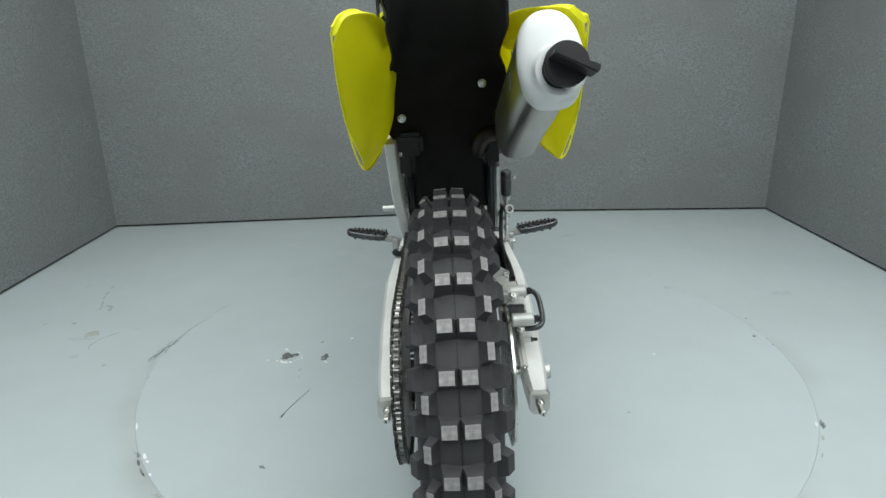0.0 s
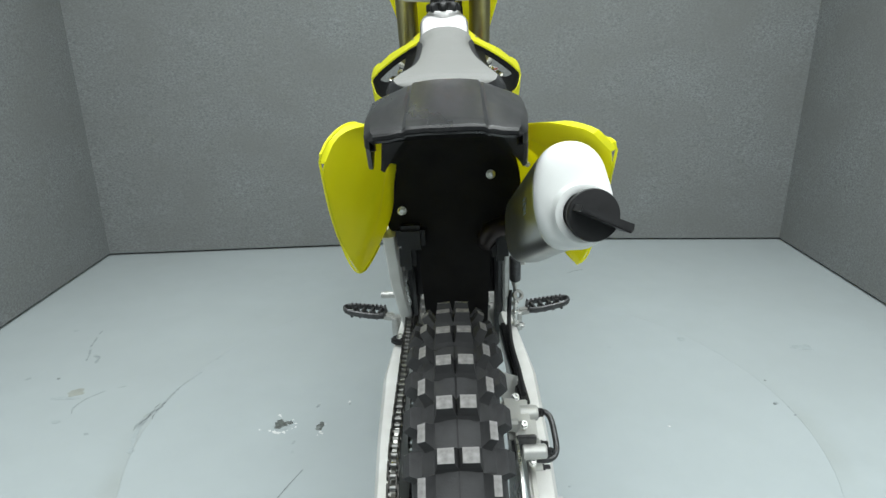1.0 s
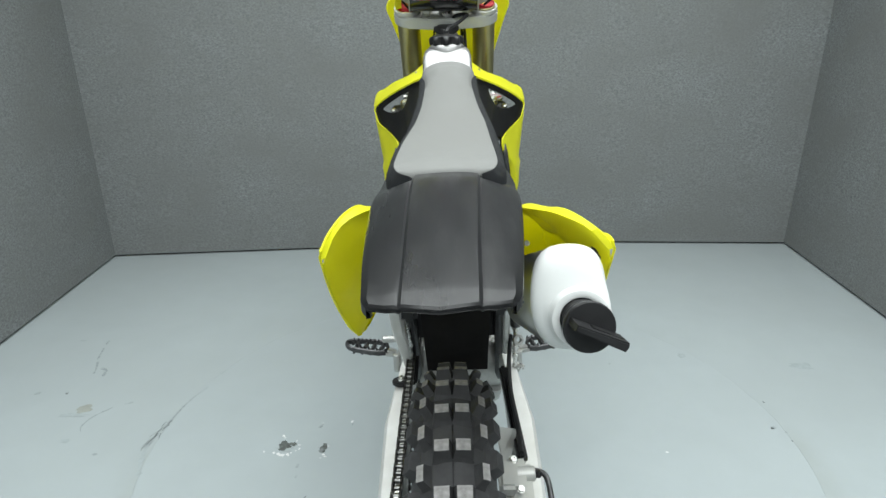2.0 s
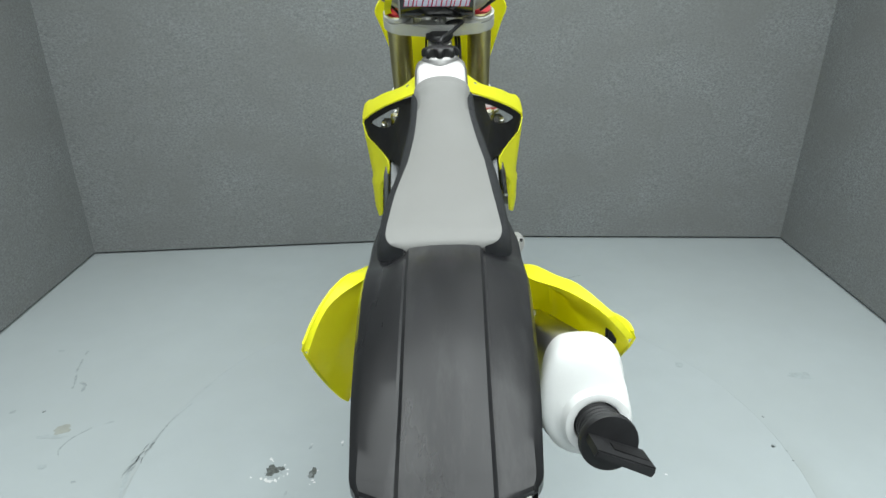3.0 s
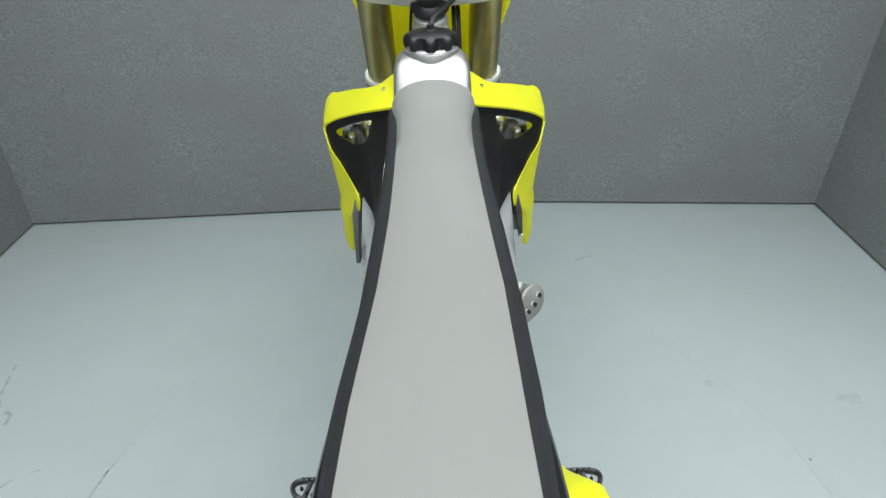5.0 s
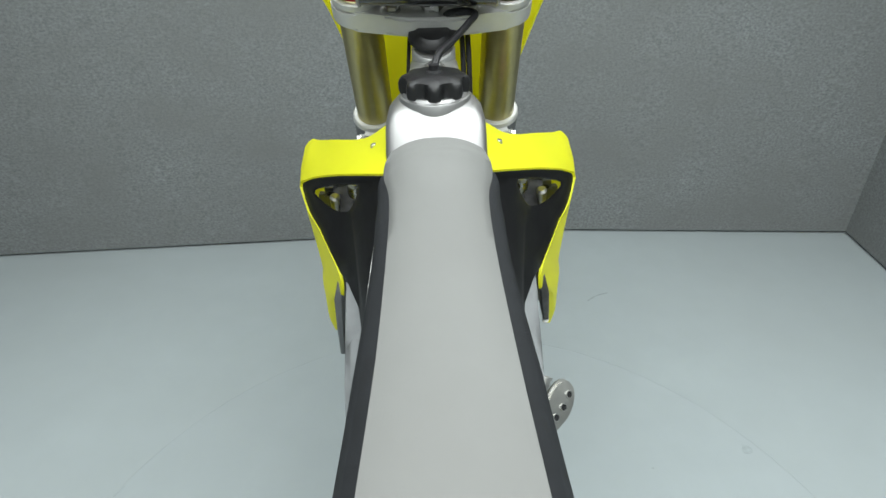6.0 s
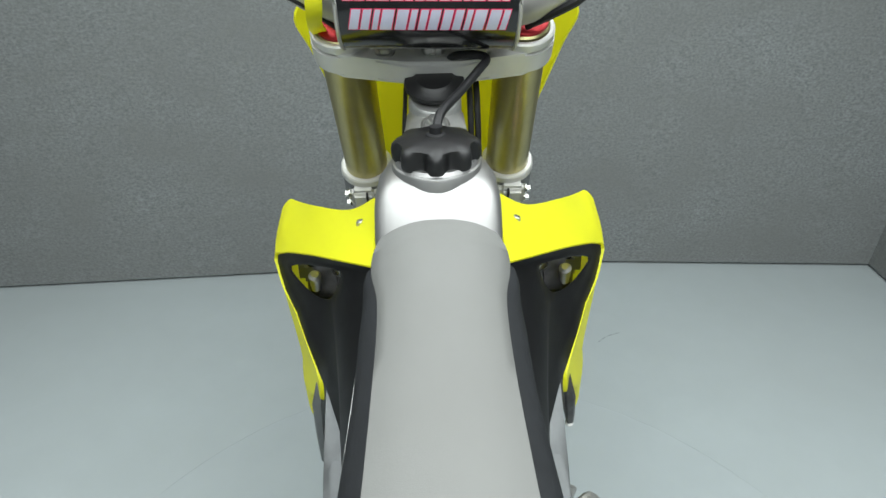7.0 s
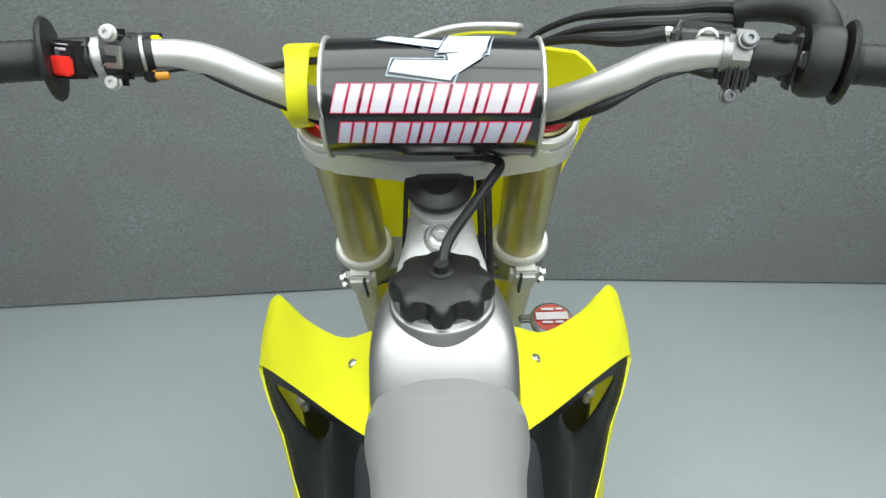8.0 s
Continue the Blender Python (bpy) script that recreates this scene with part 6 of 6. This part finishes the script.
number_plate = part("front_number_plate", bm, YELLOW, bike, "bright yellow plastic front number plate", smooth=45)
bm = bmesh.new()
sheet(bm, [[(-0.136, 1.045, 1.214), (-0.110, 1.045, 1.214)], [(-0.134, 0.99, 1.240), (-0.109, 0.99, 1.240)], [(-0.130, 0.935, 1.2500), (-0.107, 0.935, 1.2500)], [(-0.124, 0.908, 1.2450), (-0.1045, 0.908, 1.2450)], [(-0.1215, 0.888, 1.230), (-0.1040, 0.888, 1.230)], [(-0.1235, 0.888, 1.206), (-0.1070, 0.889, 1.205)], [(-0.1290, 0.922, 1.182), (-0.1135, 0.922, 1.184)], [(-0.130, 0.99, 1.160), (-0.113, 0.99, 1.160)]], 0.003, 3, 5, 1)
part("plate_strap", bm, YELLOW, number_plate, "yellow strap looped over the bar")
bm = bmesh.new()
sheet(bm, [[(-0.055, 0.86, 0.74), (0, 0.86, 0.76), (0.055, 0.86, 0.74)], [(-0.07, 1.05, 0.775), (0, 1.05, 0.80), (0.07, 1.05, 0.775)], [(-0.08, 1.25, 0.80), (0, 1.25, 0.83), (0.08, 1.25, 0.80)],
           [(-0.075, 1.55, 0.80), (0, 1.55, 0.83), (0.075, 1.55, 0.80)], [(-0.04, 1.78, 0.74), (0, 1.80, 0.755), (0.04, 1.78, 0.74)]], 0.004, 5, 5, 1)
part("front_fender", bm, YELLOW, bike, "bright yellow plastic front fender", smooth=45)
FAXLE = Vector((0, 1.415, 0.345))
front_tyre = tyre("front_tyre", FAXLE, 0.335, 0.042, bike, "knobbly black front tyre")
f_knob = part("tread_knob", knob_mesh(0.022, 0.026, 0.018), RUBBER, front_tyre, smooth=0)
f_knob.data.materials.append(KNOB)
for i in range(36):
    a = 2 * math.pi * i / 36
    for j, (x, lean, r) in enumerate(((-0.012, -5, 0.338), (0.012, 5, 0.338), (-0.032, -40, 0.326), (0.032, 40, 0.326))):
        m = knob_pose(a + (j > 1) * math.pi / 36, x, lean, r, FAXLE)
        if i == 0 and j == 0:
            f_knob.matrix_local = m
        else:
            piece("tread_knob", f_knob, front_tyre, m)
bm = bmesh.new()
m_f = Matrix.Translation(FAXLE) @ pose(0, 0, 0, 0, 90, 0)
lathe(bm, [(0, -0.09), (0.018, -0.09), (0.018, -0.04), (0.03, -0.035), (0.02, -0.02), (0.02, 0.02), (0.03, 0.035), (0.018, 0.04), (0.018, 0.09), (0, 0.09)], m_f, 24)
front_hub = part("front_wheel", bm, CAST, bike, "spoked front wheel with black rim")
bm = bmesh.new()
lathe(bm, [(0.272, -0.022), (0.262, -0.018), (0.258, 0), (0.262, 0.018), (0.272, 0.022), (0.276, 0.016), (0.266, 0), (0.276, -0.016), (0.272, -0.022)], m_f, 64)
part("rim", bm, DARK_STEEL, front_hub)
bm = bmesh.new()
cone(bm, (0, 0, 0), (0, 0, 0.235), 0.0016, 0.0016, 6)
fs0 = part("spoke", bm, STEEL, front_hub)
for i in range(32):
    s = 1 if i % 2 else -1
    m = Matrix.Translation(FAXLE) @ pose(0, 0, 0, 360 / 32 * i, 0, 0) @ Matrix.Translation((0.033 * s, 0, 0.026)) @ pose(0, 0, 0, 8 * (1 if i % 4 < 2 else -1), -8 * s, 0)
    if i == 0:
        fs0.matrix_local = m
    else:
        piece("spoke", fs0, front_hub, m)
# small cables by the steering head
for s, x, r in ((1, 0.041, 0.0038), (1, 0.049, 0.0038), (-1, 0.030, 0.0026)):
    bm = bmesh.new()
    tube(bm, [(s * x, 1.04, 1.15), (s * (x + 0.002), 0.955, 1.10), (s * (x + 0.006), 0.93, 1.02), (s * (x + 0.01), 0.88, 0.94)], r, 5, 8)
    part("control_cable", bm, DARK_RUBBER, handlebar)

# ---------------------------------------------------------------- marks on the floor
def ragged(cx, cy, rx, ry, n, seed, turn=0.0):
    rnd = random.Random(seed)
    pts = []
    for k in range(n):
        a = 2 * math.pi * k / n
        f = rnd.uniform(0.55, 1.1)
        u, v = rx * f * math.cos(a), ry * f * math.sin(a)
        pts.append((cx + u * math.cos(turn) - v * math.sin(turn), cy + u * math.sin(turn) + v * math.cos(turn)))
    return pts


def mark(name, points, mat, z, parent):
    bm = bmesh.new()
    slab(bm, points, Matrix.Translation((0, 0, z)), 0.0006)
    return part(name, bm, mat, parent, smooth=0)


def scratch(points, width, mat, seed, parent, z=0.0006):
    """A thin scuffed line, broken and uneven in width."""
    rnd = random.Random(seed)
    path = spline([(x, y, 0) for x, y in points], 8)
    left, right_ = [], []
    for i, p in enumerate(path):
        d = (path[min(i + 1, len(path) - 1)] - path[max(i - 1, 0)]).normalized()
        n = Vector((-d.y, d.x, 0)) * width * rnd.uniform(0.25, 1.0) * (0.3 if i in (0, len(path) - 1) else 1)
        left.append(((p + n).x, (p + n).y))
        right_.append(((p - n).x, (p - n).y))
    return mark("scuff_mark", left + list(reversed(right_)), mat, z, parent)


Z_T, Z_F = 0.0006, 0.0001
# the larger chip: ragged bare concrete with crumbs of white filler round it
rnd = random.Random(4)
mark("paint_chip", ragged(-0.470, 1.887, 0.024, 0.022, 23, 4), CHIP, Z_T, turntable)
mark("paint_chip", ragged(-0.447, 1.893, 0.013, 0.010, 15, 9), CHIP, Z_T + 0.0002, turntable)
mark("paint_chip", ragged(-0.462, 1.880, 0.030, 0.026, 21, 14), FAINT, Z_T - 0.0002, turntable)
for dx, dy, r in ((-0.017, -0.034, 0.009), (-0.004, -0.038, 0.010), (0.010, -0.036, 0.008), (-0.030, -0.028, 0.006), (-0.020, 0.046, 0.007), (-0.014, 0.038, 0.004), (0.024, 0.022, 0.004), (0.036, 0.004, 0.005), (0.038, -0.012, 0.005), (0.030, -0.020, 0.003), (-0.060, -0.022, 0.004), (0.018, -0.028, 0.004)):
    mark("filler_crumb", ragged(-0.463 + dx, 1.884 + dy, r, r * rnd.uniform(0.5, 0.9), 9, rnd.randrange(9999), rnd.uniform(0, 3)), WHITE, Z_T + 0.0004, turntable)
# the smaller chip beside it
mark("paint_chip", ragged(-0.356, 1.872, 0.011, 0.023, 17, 5), CHIP, Z_T, turntable)
mark("paint_chip", ragged(-0.361, 1.866, 0.007, 0.012, 11, 15), DARK_SCUFF, Z_T + 0.0003, turntable)
for dx, dy, r in ((0.002, -0.026, 0.006), (0.008, -0.034, 0.005), (0.010, 0.010, 0.003), (-0.003, -0.040, 0.003)):
    mark("filler_crumb", ragged(-0.354 + dx, 1.872 + dy, r, r * 0.7, 9, rnd.randrange(9999)), WHITE, Z_T + 0.0004, turntable)
mark("paint_chip", ragged(-0.380, 1.974, 0.006, 0.012, 11, 7, -0.4), SCUFF, Z_T, turntable)
mark("paint_chip", ragged(-0.378, 1.988, 0.004, 0.004, 9, 17), PALE, Z_T, turntable)
mark("paint_chip", ragged(-0.290, 1.994, 0.005, 0.007, 9, 8), WHITE, Z_T, turntable)
mark("paint_chip", ragged(-0.287, 1.982, 0.002, 0.008, 9, 18), SCUFF, Z_T, turntable)
mark("speck", ragged(-0.415, 1.802, 0.005, 0.010, 9, 19), FAINT, Z_T, turntable)
mark("speck", ragged(-0.410, 1.762, 0.004, 0.006, 9, 20), FAINT, Z_T, turntable)
# a straight scratch, a little hooked at its end
scratch([(-0.367, 1.692), (-0.381, 1.660), (-0.393, 1.630), (-0.404, 1.602), (-0.414, 1.568)], 0.0032, SCUFF, 11, turntable)
scratch([(-0.368, 1.690), (-0.394, 1.628), (-0.412, 1.576)], 0.0012, DARK_SCUFF, 12, turntable, 0.0009)
mark("speck", ragged(-0.413, 1.572, 0.006, 0.010, 9, 21), SCUFF, Z_T, turntable)
mark("speck", ragged(-0.411, 1.379, 0.010, 0.005, 11, 22, -0.5), DARK_SCUFF, Z_T, turntable)
for x, y, r, mat in ((0.290, 1.612, 0.007, FAINT), (0.445, 1.545, 0.005, SCUFF), (0.617, 1.839, 0.005, WHITE), (0.585, 2.307, 0.004, FAINT)):
    mark("speck", ragged(x, y, r, 0.7 * r, 9, rnd.randrange(9999)), mat, Z_T, turntable)
# black rubber brushed across the rim in short strokes, fading to a smear at either end
for k in range(34):
    f = k / 33
    x, y = -0.846 - 0.020 * f + rnd.gauss(0, 0.0035) - 0.010 * f * rnd.random(), 2.02 - 0.125 * f + rnd.gauss(0, 0.006)
    l = rnd.uniform(0.010, 0.030)
    a = math.radians(rnd.gauss(252, 13))
    scratch([(x, y), (x + 0.5 * l * math.cos(a), y + 0.5 * l * math.sin(a)), (x + l * math.cos(a + 0.1), y + l * math.sin(a + 0.1))], rnd.uniform(0.0007, 0.0021), rnd.choice([DARK_SCUFF, SCUFF, SCUFF]), 500 + k, floor, 0.0007)
scratch([(-0.836, 2.10), (-0.844, 2.05), (-0.851, 1.99)], 0.0050, SCUFF, 22, floor, 0.0004)
scratch([(-0.800, 2.19), (-0.826, 2.13), (-0.838, 2.09)], 0.0040, FAINT, 27, floor, 0.0004)
scratch([(-0.868, 1.90), (-0.858, 1.84), (-0.836, 1.77)], 0.0110, FAINT, 28, floor, 0.0003)
scratch([(-0.770, 2.30), (-0.785, 2.27)], 0.0040, FAINT, 29, floor, 0.0003)
# broken scuffs further out
scratch([(-1.300, 2.515), (-1.296, 2.485)], 0.006, SCUFF, 23, floor, Z_F)
scratch([(-1.290, 2.460), (-1.277, 2.405), (-1.270, 2.375)], 0.0045, SCUFF, 24, floor, Z_F)
scratch([(-1.262, 2.365), (-1.240, 2.310), (-1.232, 2.280)], 0.0045, SCUFF, 34, floor, Z_F)
scratch([(-1.225, 2.318), (-1.200, 2.300), (-1.190, 2.262)], 0.0075, SCUFF, 35, floor, Z_F)
scratch([(-1.064, 2.082), (-1.075, 2.069), (-1.100, 2.035), (-1.110, 1.990), (-1.098, 1.962)], 0.0035, SCUFF, 25, floor, Z_F)
scratch([(-1.010, 2.110), (-1.035, 2.098)], 0.004, FAINT, 36, floor, Z_F)
mark("scuff_mark", ragged(-1.165, 2.045, 0.050, 0.010, 18, 26), FAINT, Z_F, floor)
mark("scuff_mark", ragged(-1.150, 2.075, 0.030, 0.026, 15, 37), GRIME, Z_F - 0.0004, floor)
mark("scuff_mark", ragged(-1.120, 1.920, 0.016, 0.012, 13, 38), FAINT, Z_F, floor)
for x, y, rx, ry, mat in ((-1.256, 2.162, 0.006, 0.007, DARK_SCUFF), (-1.354, 2.164, 0.008, 0.012, SCUFF), (-1.000, 1.860, 0.008, 0.006, SCUFF), (-1.400, 2.52, 0.012, 0.008, FAINT),
                          (1.011, 2.069, 0.004, 0.005, DARK_SCUFF), (0.974, 1.941, 0.010, 0.008, SCUFF), (0.969, 1.938, 0.006, 0.005, DARK_SCUFF), (1.000, 1.920, 0.004, 0.005, SCUFF), (0.995, 1.880, 0.004, 0.004, DARK_SCUFF), (0.86, 2.36, 0.016, 0.020, FAINT)):
    mark("speck", ragged(x, y, rx, ry, 10, rnd.randrange(9999)), mat, Z_F, floor)
mark("scuff_mark", ragged(1.260, 2.282, 0.052, 0.026, 18, 31), FAINT, Z_F - 0.0002, floor)
scratch([(0.60, 3.05), (0.64, 3.08), (0.69, 3.10)], 0.003, SCUFF, 33, floor, Z_F)
# chipped paint and packed dirt along the near rim of the turntable
for a0, a1, count in ((205, 232, 16), (320, 331, 6)):
    for k in range(count):
        a = math.radians(rnd.uniform(a0, a1))
        inner = rnd.random() < 0.5
        d = TABLE_R + (rnd.uniform(-0.010, -0.002) if inner else rnd.uniform(0.001, 0.012))
        x, y = TABLE_AT[0] + d * math.cos(a), TABLE_AT[1] + d * math.sin(a)
        mark("rim_chip", ragged(x, y, rnd.uniform(0.002, 0.005), rnd.uniform(0.006, 0.020), 10, rnd.randrange(9999), a), rnd.choice([WHITE, PALE]) if inner else rnd.choice([GRIME, SCUFF, DARK_SCUFF, CHIP]), 0.0004 if inner else Z_F, turntable if inner else floor)
